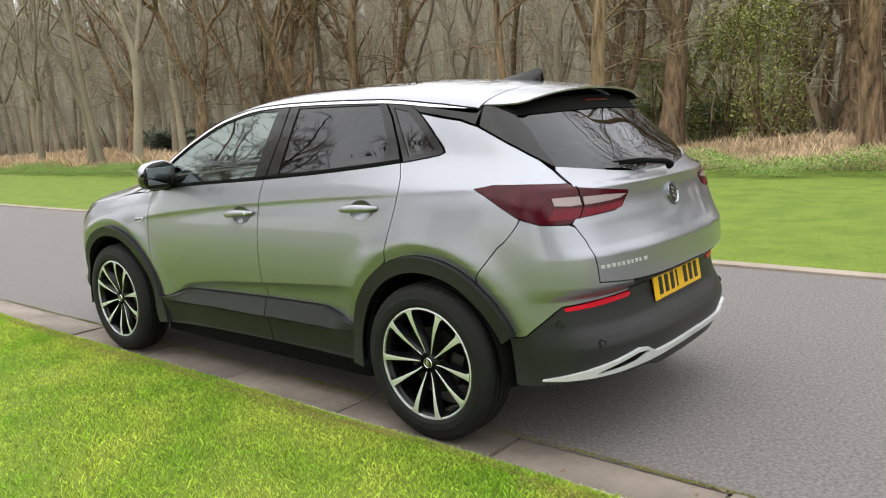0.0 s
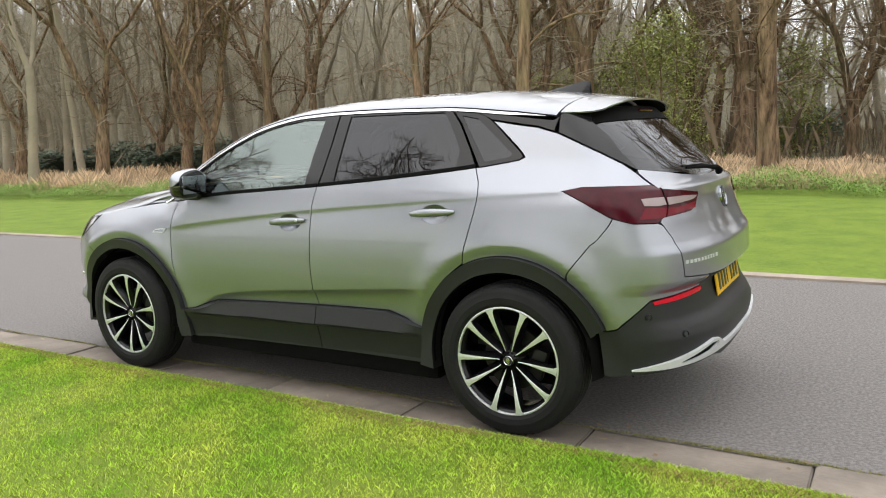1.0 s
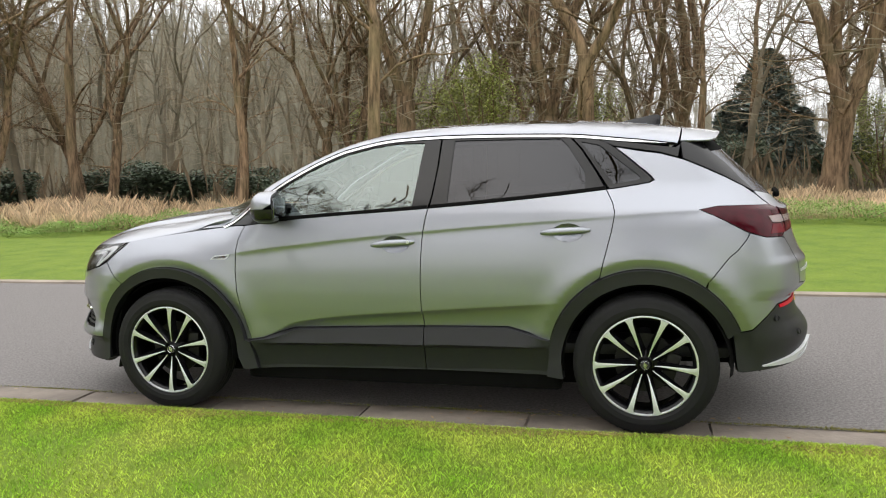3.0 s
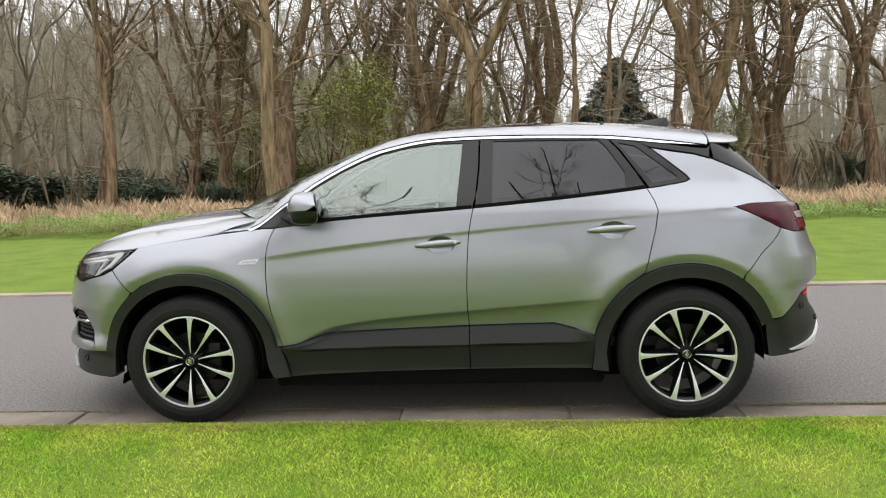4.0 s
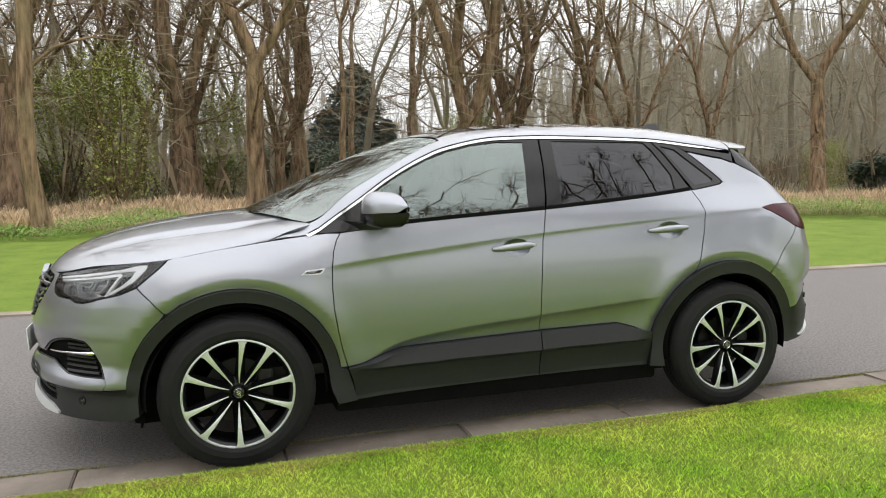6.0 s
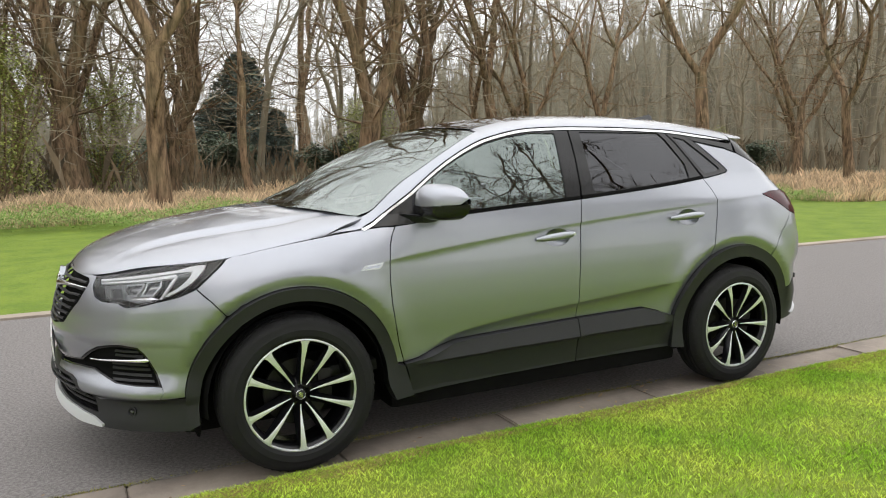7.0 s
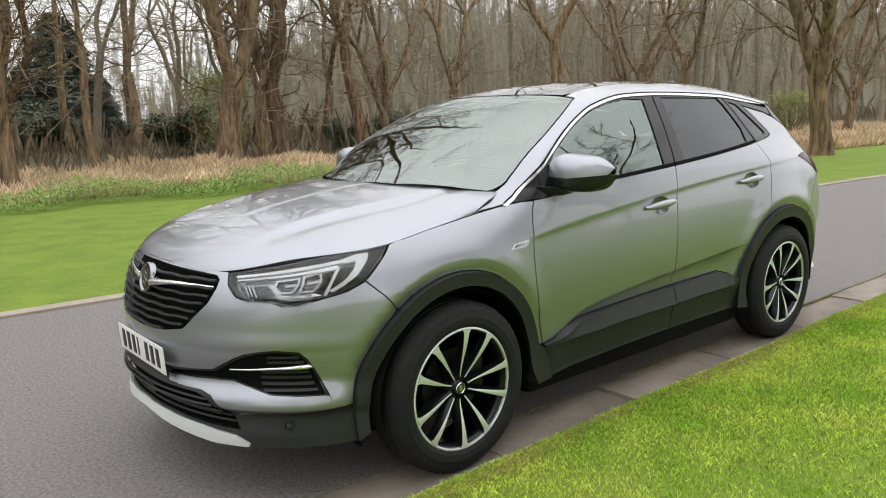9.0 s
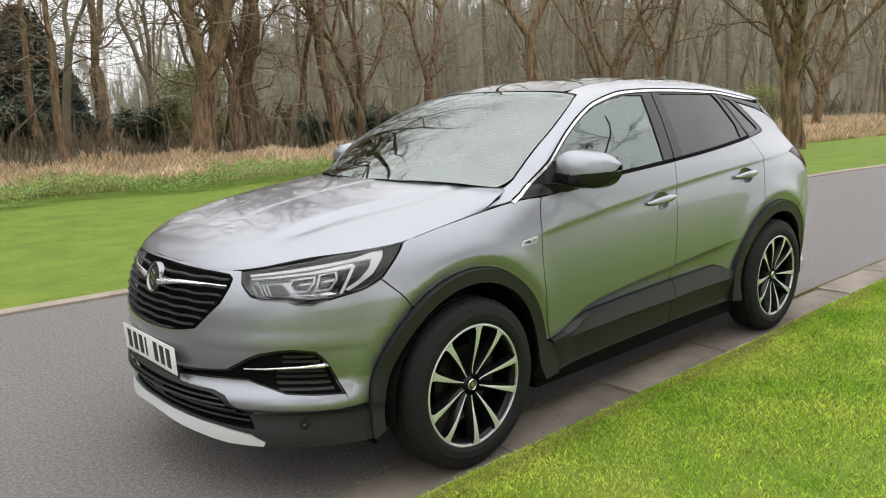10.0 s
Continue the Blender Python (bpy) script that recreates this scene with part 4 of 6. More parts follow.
# ---- front ----
grille = [F(0, .882), F(.20, .879), F(.36, .875), F(.428, .871), F(.452, .856), F(.455, .828), F(.437, .772), F(.367, .698), F(.334, .668), F(.231, .650), F(.157, .643), F(0, .638)]
grille_full = grille + [(-a, b) for a, b in reversed(grille[1:-1])]
fog_top = [F(.213, .497), F(.34, .511), F(.459, .525), F(.50, .548), F(.55, .578), F(.587, .596), F(.64, .609), S(-2.05, .614), S(-1.985, .605), S(-1.962, .580), S(-1.946, .555), S(-1.914, .478), S(-1.906, .445)]
trim_top = [S(-1.923, .440), S(-2.0, .441), S(-2.073, .446), F(.600, .466), F(.531, .486), F(.45, .484), F(.22, .470)]
fog = fog_top + trim_top
fb = ([F(0, .890), F(.25, .888), F(.40, .885), F(.470, .884), F(.497, .84), F(.542, .803), F(.587, .790), S(-2.043, .788), S(-2.018, .775), S(-1.979, .775), S(-1.906, .797), S(-1.818, .818), S(-1.751, .847)] + fender_seam[1:]
      + arc(FX, AXLE, A_OUT, 9, 52, 12)[::-1][1:] + [S(-1.815, .388), S(-1.915, .388), S(-1.902, .420)] + fog_top[::-1] + [F(0, .494)])
front_bumper = panel("front_bumper", fb + [(-a, b) for a, b in reversed(fb[1:-1])], PAINT, car, thick=.035,
                     holes=[grille_full])
panel("grille_backing", grille_full, MATT, front_bumper, off=-.035, thick=0, gap=-.01)
# slats
for i in range(8):
    z0 = .648 + i * .0285
    wmax = float(np.interp(z0, [.636, .652, .67, .70, .772, .828, .858, .88], [.16, .235, .325, .362, .430, .448, .446, .40])) - .004
    bm = bmesh.new()
    for s in (-1, 1):
        pts = []
        for j in range(33):
            y = wmax * j / 32
            u, z = F(y, z0)
            p = skin(u, z)
            wob = .0018 * math.copysign(abs(math.sin(y * 40 + i)) ** .4, math.sin(y * 40 + i))
            pts.append((p[0] + .002, s * y, z0 + .006 * (y / .4) + wob))
        tube(bm, pts, .0075, 8, .75)
    part("grille_slat", bm, PLASTIC, front_bumper, m=pose(0, 0, 0))
# wing bars and badge
for s in (-1, 1):
    bm = bmesh.new()
    pts, rad = [], []
    for j in range(12):
        y = .055 + (.428 - .055) * j / 11
        p = skin(*F(y, .812 + .048 * (y / .43) ** 2))
        pts.append((p[0] - .006, s * y, .806 + .022 * j / 11 + .010 * math.sin(j / 11 * math.pi)))
        rad.append(.015 * (1 - j / 11) ** 1.5 + .005)
    tube(bm, pts, rad, 10, .85)
    part("wing_bar", bm, CHROME, front_bumper, "chrome grille bar")
BADGE_SHAPE = [(.0005, -.010), (.036, -.009), (.038, -.006), (.043, -.012), (.048, -.012), (.050, -.004), (.050, .012)]


def badge(parent, m, r=1.0):
    bm = bmesh.new()
    lathe(bm, [(a * r, b) for a, b in BADGE_SHAPE[2:]], 40)
    b = part("emblem", bm, MIRROR, parent, "round chrome emblem", m=m)
    bm = bmesh.new()
    lathe(bm, [(a * r, b + .002) for a, b in BADGE_SHAPE[:3]], 40)
    part("emblem_disc", bm, PLASTIC, b)
    bm = bmesh.new()
    for z, w in ((.016, .030), (.0, .040), (-.016, .026)):
        box(bm, (w * r, .004, .007 * r), (0, -.010, z * r), .0015, pose(0, 0, 0, 0, 28, 0))
    part("emblem_relief", bm, CHROME, b)
    return b


badge(front_bumper, pose(float(nose(.815)) - .005, 0, .815, 0, 0, -90) @ pose(0, 0, 0, -14, 0, 0), 1.28)
badge(tailgate, pose(2.094, 0, 1.013, 0, 0, 90) @ pose(0, 0, 0, -14, 0, 0), 1.08)

# fog recess
fog_r = [(-a, b) for a, b in fog]
for k, fg in enumerate((fog, fog_r)):
    g = (lambda p: [(-a, b) for a, b in p]) if k else (lambda p: p)
    rec = panel("fog_recess", fg, MATT, front_bumper, off=-.018, thick=0, gap=-.010, label="black ribbed fog recess")
    rim_in = shrink(fg, .009, skin)
    panel("recess_rim", fg, BLACK, rec, off=-.005, thick=.012, gap=.0005, holes=[rim_in])
    for i in range(7):
        z = .462 + i * .0195
        x1 = float(np.interp(z, [.45, .55, .59], [-1.930, -1.965, -1.995]))
        rib = [S(-2.085 + .012 * (i > 4), z + .009), S(x1, z + .009), S(x1, z), S(-2.085 + .012 * (i > 4), z)]
        if i != 4:
            panel("rib", g(rib), PLASTIC, rec, off=-.010, thick=.007, gap=0)
    bm = bmesh.new()
    line = [F(.528, .534), F(.60, .538), S(-2.07, .543), S(-2.02, .546), S(-1.98, .549), S(-1.955, .551), S(-1.945, .549)]
    sk = [skin(*g([q])[0]) + normals(skin, *[np.array(v) for v in g([q])[0]]) * -.002 for q in line]
    tube(bm, [tuple(v) for v in sk], [.004, .006, .007, .009, .013, .014, .006], 12, .8)
    part("chrome_blade", bm, CHROME, rec, "chrome fog blade")
    # satin lower trim
    trim = [F(.22, .470), F(.45, .484), F(.531, .486), F(.600, .466), S(-2.073, .446), S(-2.0, .441), S(-1.923, .440), S(-1.908, .438), S(-1.903, .420), S(-1.917, .392), S(-1.951, .392), S(-2.03, .380), F(.60, .368), F(.541, .358), F(.536, .383),
            F(.50, .411), F(.471, .436), F(.418, .449), F(.239, .452)]
    panel("lower_trim", g(trim), PAINT, front_bumper, off=.0014, thick=.03, gap=-.0026, label="silver-grey lower bumper trim")
# dark lower bumper
lb = [F(0, .491), F(.209, .494), F(.217, .470), F(.237, .450), F(.418, .447), F(.470, .434), F(.498, .408), F(.533, .382), F(.538, .355), F(.60, .365), S(-2.03, .377), S(-1.951, .389), S(-1.918, .386), S(-1.812, .386), S(-1.80, .30), S(-1.805, .240),
      S(-1.90, .238), S(-2.0, .236), F(.62, .236), F(.58, .236), F(.46, .240), F(.3, .258), F(0, .280)]
lower_grille = [F(0, .442), F(.24, .438), F(.40, .436), F(.452, .424), F(.488, .392), F(.520, .345), F(.548, .300), F(.46, .306), F(.22, .322), F(0, .326)]
lower_full = lower_grille + [(-a, b) for a, b in reversed(lower_grille[1:-1])]
front_lower = panel("lower_bumper", lb + [(-a, b) for a, b in reversed(lb[1:-1])], PLASTIC, car, thick=.04, holes=[lower_full], label="dark grey plastic lower front bumper")
panel("lower_grille", lower_full, MATT, front_lower, off=-.03, thick=0, gap=-.01)
for i in range(5):
    z0 = .338 + i * .0205
    w = float(np.interp(z0, [.30, .345, .392, .424, .436, .442], [.545, .518, .486, .450, .395, .10])) - .004
    bm = bmesh.new()
    pts = [(float(skin(*F(abs(w * j / 9), z0))[0]) + .006, w * j / 9, z0 - .020 * (j / 9) ** 2 * (.52 if i < 3 else .2)) for j in range(-9, 10)]
    tube(bm, pts, .006, 6, .8)
    part("lower_slat", bm, PLASTIC, front_lower)
bm = bmesh.new()
box(bm, (.02, .10, .10), (-2.27, 0, .395), .004)
part("radar_cover", bm, PLASTIC, front_lower, "plain black sensor cover")
skid = [F(0, .318), F(.2, .313), F(.40, .301), F(.535, .281), F(.583, .254), F(.580, .243), F(.46, .245), F(.32, .262), F(.1, .283), F(0, .287)]
panel("skid_trim", skid + [(-a, b) for a, b in reversed(skid[1:-1])], SKID, front_lower, off=.012, thick=.03, gap=0, label="satin silver front skid trim")
for s in (-1, 1):
    u, z = S(-2.016, .322)
    p, n = skin(u, z), normals(skin, np.array(u), np.array(z))
    p, n = Vector(p) * 1, Vector(n)
    if s > 0:
        p, n = Vector((p.x, -p.y, p.z)), Vector((n.x, -n.y, n.z))
    q = Matrix.Translation(p + n * .002) @ n.to_track_quat("-Y", "Z").to_matrix().to_4x4()
    bm = bmesh.new()
    lathe(bm, [(.0005, .002), (.014, .002), (.018, -.004), (.021, -.004), (.022, .01)], 24)
    fl = part("fog_lamp", bm, PLASTIC, front_lower, "small round fog lamp", m=q)
    bm = bmesh.new()
    lathe(bm, [(.0005, -.006), (.007, -.005), (.012, .001)], 24)
    part("lens", bm, LAMP_DARK, fl)

# headlamps
for k in (0, 1):
    g = (lambda p: [(-a, b) for a, b in p]) if k else (lambda p: p)
    house = panel("headlamp", g(lamp_front), LAMP_HOUSE, car, off=-.045, thick=0, gap=-.004, label="headlamp with bright chrome reflectors and light guide")
    panel("headlamp_rim", g(lamp_front), BLACK, house, off=-.001, thick=.045, gap=.0015, holes=[shrink(g(lamp_front), .006, skin)])
    guide_out = [F(.501, .876), S(-1.951, .905), S(-1.808, .927), S(-1.746, .943), S(-1.703, .945), S(-1.713, .925), S(-1.767, .873), S(-1.816, .845), S(-1.865, .820), S(-1.877, .825), S(-1.819, .857), S(-1.778, .890), S(-1.756, .920), S(-1.813, .917),
                 S(-1.956, .895), F(.507, .869)]
    panel("light_guide", g(guide_out), LED_BAR, house, off=-.010, thick=.012, gap=0, label="white light guide")
    guide_in = [F(.512, .865), S(-1.960, .889), S(-1.823, .912), S(-1.816, .903), S(-1.887, .810), S(-1.896, .812), S(-1.830, .899), S(-1.963, .881), F(.513, .860)]
    panel("light_guide", g(guide_in), LED_BAR, house, off=-.014, thick=.012, gap=0, label="white light guide")
    end = [S(-1.700, .946), S(-1.632, .957), S(-1.680, .915), S(-1.757, .853), S(-1.822, .824), S(-1.862, .816), S(-1.765, .869), S(-1.709, .925)]
    panel("lamp_end", g(end), MATT, house, off=-.008, thick=.02, gap=.001, label="black lamp end")
    pocket = [F(.520, .848), F(.552, .846), S(-2.043, .853), S(-2.037, .818), F(.599, .806), F(.560, .806)]
    panel("lamp_pocket", g(pocket), LAMP_DARK, house, off=-.030, thick=0, gap=0, label="dark turn lamp pocket")
    for i in range(3):
        fin = [F(.546 + .013 * i, .846), F(.551 + .013 * i, .846), F(.583 + .012 * i, .808), F(.578 + .012 * i, .808)]
        panel("lamp_fin", g(fin), LAMP_HOUSE, house, off=-.020, thick=.010, gap=0)
    # two projector cells, each a bright frame round a dark eye with a blade across it
    for cell, blade in (([S(-2.010, .868), S(-1.945, .877), S(-1.956, .855), S(-1.983, .823), S(-2.020, .821), S(-2.026, .845)], [S(-2.000, .853), S(-1.966, .858), S(-1.970, .850), S(-1.998, .846)]),
                        ([S(-1.934, .883), S(-1.877, .895), S(-1.886, .863), S(-1.921, .826), S(-1.968, .824), S(-1.950, .852)], [S(-1.932, .862), S(-1.893, .869), S(-1.898, .860), S(-1.934, .854)])):
        eye_out = shrink(cell, .007, skin)
        panel("reflector", g(cell), LAMP_HOUSE, house, off=-.020, thick=.020, gap=0, holes=[g(eye_out)], label="bright headlamp reflector frame")
        panel("projector_eye", g(eye_out), LAMP_DARK, house, off=-.036, thick=0, gap=0)
        panel("projector_blade", g(blade), LAMP_HOUSE, house, off=-.028, thick=.008, gap=0)
    foot = [F(.586, .801), S(-2.035, .806), S(-1.989, .794), S(-1.915, .803), S(-1.982, .787), S(-2.018, .781), S(-2.038, .794)]
    panel("lamp_foot", g(foot), MATT, house, off=-.016, thick=.012, gap=0)
    under = [S(-2.020, .812), S(-1.960, .806), S(-1.900, .812), S(-1.925, .820), S(-1.975, .814)]
    panel("lower_facet", g(under), CHROME, house, off=-.018, thick=.012, gap=0)
    panel("lens", g(lamp_front), LENS, house, off=.001, thick=0, gap=.002, label="clear headlamp lens")

# arch mouldings and liners
for c, n in ((FX, 0), (RX, 1)):
    rin = A_IN if n == 0 else .412
    if n == 0:
        ring = [S(-1.805, .245), S(-1.816, .385)] + arc(c, AXLE, A_OUT - .001, 8, 172, 32) + [S(-.824, .40), S(-.785, .245), S(-.875, .235), S(-.905, .30)] + arc(c, AXLE, rin, 0, 180, 32)[::-1] + [S(-1.76, .27)]
    else:
        ring = [S(.852, .258), S(.862, .36)] + arc(c, AXLE, A_OUT - .001, 11, 158, 32) + [S(1.752, .503), S(1.742, .490)] + arc(c, AXLE, rin, 0, 160, 32)[::-1] + [S(.935, .25)]
    pair("arch_moulding", ring, PLASTIC, car, off=.026, thick=.07, gap=.001, label="dark grey plastic wheel arch moulding")
    for s in (-1, 1):
        bm = bmesh.new()
        lathe(bm, [(.40, s * .87), (.425, s * .80), (.425, s * .45), (.10, s * .44)], 40)
        bmesh.ops.bisect_plane(bm, geom=bm.verts[:] + bm.edges[:] + bm.faces[:], plane_co=(0, 0, -.05), plane_no=(0, 0, -1), clear_outer=True)
        part("wheel_liner", bm, MATT, car, "black wheel housing liner", m=pose(c, 0, AXLE))

for k in (-1, 1):
    bm = bmesh.new()
    box(bm, (.012, .16, .060), (-1.76, k * .70, .222), .005, pose(0, 0, 0, 0, 12, 0))
    part("air_deflector", bm, MATT, car, "black rubber air deflector")

# inner body behind the gaps
inner_poly = ([S(-1.95, .30)] + arc(FX, AXLE, .45, 0, 180, 20) + [S(-.87, .25), S(.88, .25)] + arc(RX, AXLE, .45, 0, 170, 20) + [S(1.9, .30), S(1.95, .55), S(1.95, 1.05), S(1.80, 1.15), S(1.45, 1.20)]
              + [S(1.36, 1.225)] + along(belt, 1.30, -.82, 14, .03) + along(lip, -.90, -1.90, 8, .04))
pair("inner_body", inner_poly, MATT, car, off=-.032, thick=0, gap=0, lines=(U_LINES[::2], Z_LINES[::4]))
bm = bmesh.new()
box(bm, (3.30, 1.32, .18), (-.16, 0, .258), .03)
box(bm, (.50, 1.20, .14), (1.62, 0, .36), .03)
box(bm, (1.80, 1.62, .15), (.02, 0, .245), .03)
part("underbody", bm, MATT, car, "black underbody")
bm = bmesh.new()
box(bm, (.36, .96, .30), (-1.93, 0, .62), .05)
part("front_beam", bm, MATT, car)
bm = bmesh.new()
box(bm, (.30, 1.2, .45), (1.80, 0, .55), .05)
part("rear_beam", bm, MATT, car)

# ---- mirrors ----
# from the door outwards: reach, top, seam, foot, fore and aft edge
M_TOP = curve([(0, 1.200), (.15, 1.232), (.35, 1.247), (.70, 1.236), (.90, 1.212), (1.0, 1.184)])
M_FOOT = curve([(0, 1.112), (.2, 1.094), (.45, 1.083), (.75, 1.084), (.92, 1.102), (1.0, 1.132)])
M_SEAM = curve([(0, 1.150), (.5, 1.146), (1.0, 1.156)])
M_FORE = curve([(0, -.690), (.15, -.735), (.40, -.748), (.70, -.728), (.90, -.680), (1.0, -.615)])
M_AFT = curve([(0, -.600), (.5, -.578), (1.0, -.560)])


def mirror_half(upper, rim=False):
    """The upper or lower half of a door mirror's housing, or the upper half's rim, from the door outwards along +y."""
    bm = bmesh.new()
    rows, n = [], 22
    for i in range(25):
        f = i / 24
        x0, x1, zs = float(M_FORE(f)), float(M_AFT(f)), float(M_SEAM(f))
        tip = float(M_TOP(f) if upper else M_FOOT(f))
        row = []
        for k in range(n + 1):
            c, d = math.cos(math.pi * k / n), math.sin(math.pi * k / n)
            e = .30 if c > 0 else .72
            y = .765 + .272 * f + .050 * (1 - f) * max(c, 0) ** .3
            x = (x0 + x1) / 2 + (x1 - x0) / 2 * math.copysign(abs(c) ** e, c)
            row.append(bm.verts.new((x, y, zs + (.0015 if upper else -.0015) + (tip - zs) * d ** (.80 if upper else .55))))
        rows.append(row)
    split = 8 if upper else 0
    for a, b in zip(rows, rows[1:]):
        for k in range(split) if rim else range(split, n):
            bm.faces.new((a[k], a[k + 1], b[k + 1], b[k]))
    for r in (rows[0], rows[-1]):
        bm.faces.new(r[:split + 1] if rim else r[split:])
    if not rim:
        bm.faces.new([r[split] for r in rows] + [r[-1] for r in reversed(rows)])
    return bm


for s in (-1, 1):
    side = Matrix.Diagonal((1, s, 1, 1))
    mirror = part("door_mirror", mirror_half(False), BLACK, car, "door mirror with silver cap and black base", m=side)
    part("mirror_cap", mirror_half(True), PAINT, mirror, "silver-grey mirror cap")
    part("mirror_rim", mirror_half(True, True), BLACK, mirror, "gloss black mirror rim")
    bm = bmesh.new()
    box(bm, (.006, .178, .100), (-.572, .926, 1.160), .003, pose(0, 0, 0, 0, 0, -6))
    part("mirror_glass", bm, MIRROR, mirror)
    bm = bmesh.new()
    top = [bm.verts.new(p) for p in ((-.836, .785, 1.112), (-.735, .905, 1.100), (-.625, .905, 1.098), (-.610, .755, 1.100))]
    foot = [bm.verts.new(p) for p in ((-.785, .790, 1.068), (-.715, .875, 1.068), (-.640, .865, 1.072), (-.630, .765, 1.048))]
    bm.faces.new(top)
    bm.faces.new(foot[::-1])
    for k in range(4):
        bm.faces.new((top[k], top[(k + 1) % 4], foot[(k + 1) % 4], foot[k]))
    bmesh.ops.bevel(bm, geom=bm.edges[:], offset=.006, segments=2, affect="EDGES")
    part("mirror_arm", bm, PLASTIC, mirror, "black mirror arm")

# ---- door handles and wing badges ----
for d, x0, z0, x1, z1 in ((front_doors, -.078, .944, .158, .962), (rear_doors, .830, 1.003, 1.071, 1.016)):
    for k, s in ((0, -1), (1, 1)):
        xc, zc = (x0 + x1) / 2, (z0 + z1) / 2
        y = float(half(xc, zc))
        cup = [S(xc + .012 + .078 * math.cos(a), zc - .006 + .046 * math.sin(a)) for a in np.linspace(0, 2 * math.pi, 28)[:-1]]

        def bowl(u, z, xc=xc, zc=zc):
            a = np.abs(u)
            x = wrap(np.where(a > 3, 6 - a, a), z)[0]
            r2 = ((x - xc - .012) / .078) ** 2 + ((z - zc + .006) / .046) ** 2
            return -.030 * np.clip(1 - r2, 0, 1)
        panel("handle_cup", mirrored(cup) if k else cup, PAINT, d[k], off=.0012, thick=0, gap=0, norm_off=bowl)
        bm = bmesh.new()
        n = 16
        pts, rad = [], []
        for i in range(n + 1):
            t = i / n
            x = x0 + (x1 - x0) * t
            pts.append((x, 0, z0 + (z1 - z0) * t + .004 * math.sin(math.pi * t)))
            rad.append(.0195 * min(1, (math.sin(math.pi * min(max(t, .02), .98))) ** .30))
        tube(bm, [(p[0], -.030 * (math.sin(math.pi * i / n)) ** .5, p[2]) for i, p in enumerate(pts)], rad, 12, 1.0)
        h = part("door_handle", bm, PAINT, d[k], "silver-grey pull handle", m=Matrix.Translation((0, s * (y + .004), 0)) @ Matrix.Diagonal((1, -s, 1, 1)))
        if x0 < 0:
            bm = bmesh.new()
            lathe(bm, [(.0005, -.003), (.007, -.003), (.0085, .003)], 18)
            part("key_cover", bm, SATIN, h, m=pose(x1 - .026, -.034, z1))
wing_badge = [S(-1.040, .868), S(-1.015, .888), S(-.925, .896), S(-.935, .878), S(-.95, .868)]
for k in (0, 1):
    b = panel("wing_badge", mirrored(wing_badge) if k else wing_badge, SATIN, car, off=.006, thick=.008, gap=0, label="small chrome wing badge")
    ins = shrink(wing_badge, .006, skin)
    panel("badge_inset", mirrored(ins) if k else ins, MIRROR, b, off=.0075, thick=.002, gap=0)

# ---- plates, with plain bars for the characters ----
def plate(name, m, face, parent, label):
    bm = bmesh.new()
    box(bm, (.52, .006, .111), (0, 0, 0), .0025)
    p = part(name, bm, face, parent, label, m=m)
    x = -.212
    for i, w in enumerate((.036, .036, .036, .014, 0, .036, .036, .036)):
        if w:
            bm = bmesh.new()
            box(bm, (w, .002, .078), (x + w / 2, -.0040, .002), .0006)
            part("character_bar", bm, PLATE_INK, p)
        x += (w or .020) + .026
    return p


plate("number_plate", pose(2.122, 0, .627, 0, 0, 90) @ pose(0, 0, 0, -9, 0, 0), PLATE_Y, lower_bumper, "yellow rear number plate with plain black bars")
plate("number_plate", pose(-2.302, 0, .533, 0, 0, -90) @ pose(0, 0, 0, 3, 0, 0), PLATE_W, front_bumper, "white front number plate with plain black bars")
# name on the tailgate as plain bars
for i, w in enumerate((.024,) * 9 + (.036,)):
    y0 = .655 - i * .0245 - (.008 if i == 9 else 0)
    bar_p = [R(y0, .801), R(y0 - w * .62, .801), R(y0 - w * .62, .787), R(y0, .787)]
    panel("name_bar", bar_p, SATIN, tailgate, off=.004, thick=.004, gap=0)

# ---- wiper, aerial ----
bm = bmesh.new()
tube(bm, [(2.075, .03, 1.135), (2.07, .0, 1.155), (2.045, -.14, 1.168), (2.00, -.32, 1.172)], [.020, .013, .009, .006], 8)
tube(bm, [(2.055, .02, 1.160), (2.035, -.16, 1.176), (1.992, -.36, 1.182)], [.004, .009, .004], 6)
part("rear_wiper", bm, MATT, tailgate, "black rear wiper")
bm = bmesh.new()
rows = []
for i, (x, w, h) in enumerate(((1.205, .004, .004), (1.25, .020, .020), (1.31, .030, .036), (1.37, .032, .055), (1.41, .026, .066), (1.435, .014, .060), (1.425, .030, .004))):
    base = float(crown(x)) - .004
    rows.append([bm.verts.new(v) for v in ((x, -w, base), (x, -w * .55, base + h * .6), (x, 0, base + h), (x, w * .55, base + h * .6), (x, w, base))])
for a, b in zip(rows, rows[1:]):
    for i in range(4):
        bm.faces.new((a[i], a[i + 1], b[i + 1], b[i]))
part("roof_aerial", bm, BLACK, car, "black shark-fin aerial")
for y0, y1 in ((.50, -.10), (-.12, -.62)):
    bm = bmesh.new()
    pts = []
    for i in range(10):
        y = y0 + (y1 - y0) * i / 9
        x = -1.212 + .25 * (y / .72) ** 2 + .012
        pts.append((x, y, float(roof(x, y)[2]) - .040))
    tube(bm, pts, .007, 6)
    part("screen_wiper", bm, MATT, car, "black windscreen wiper")

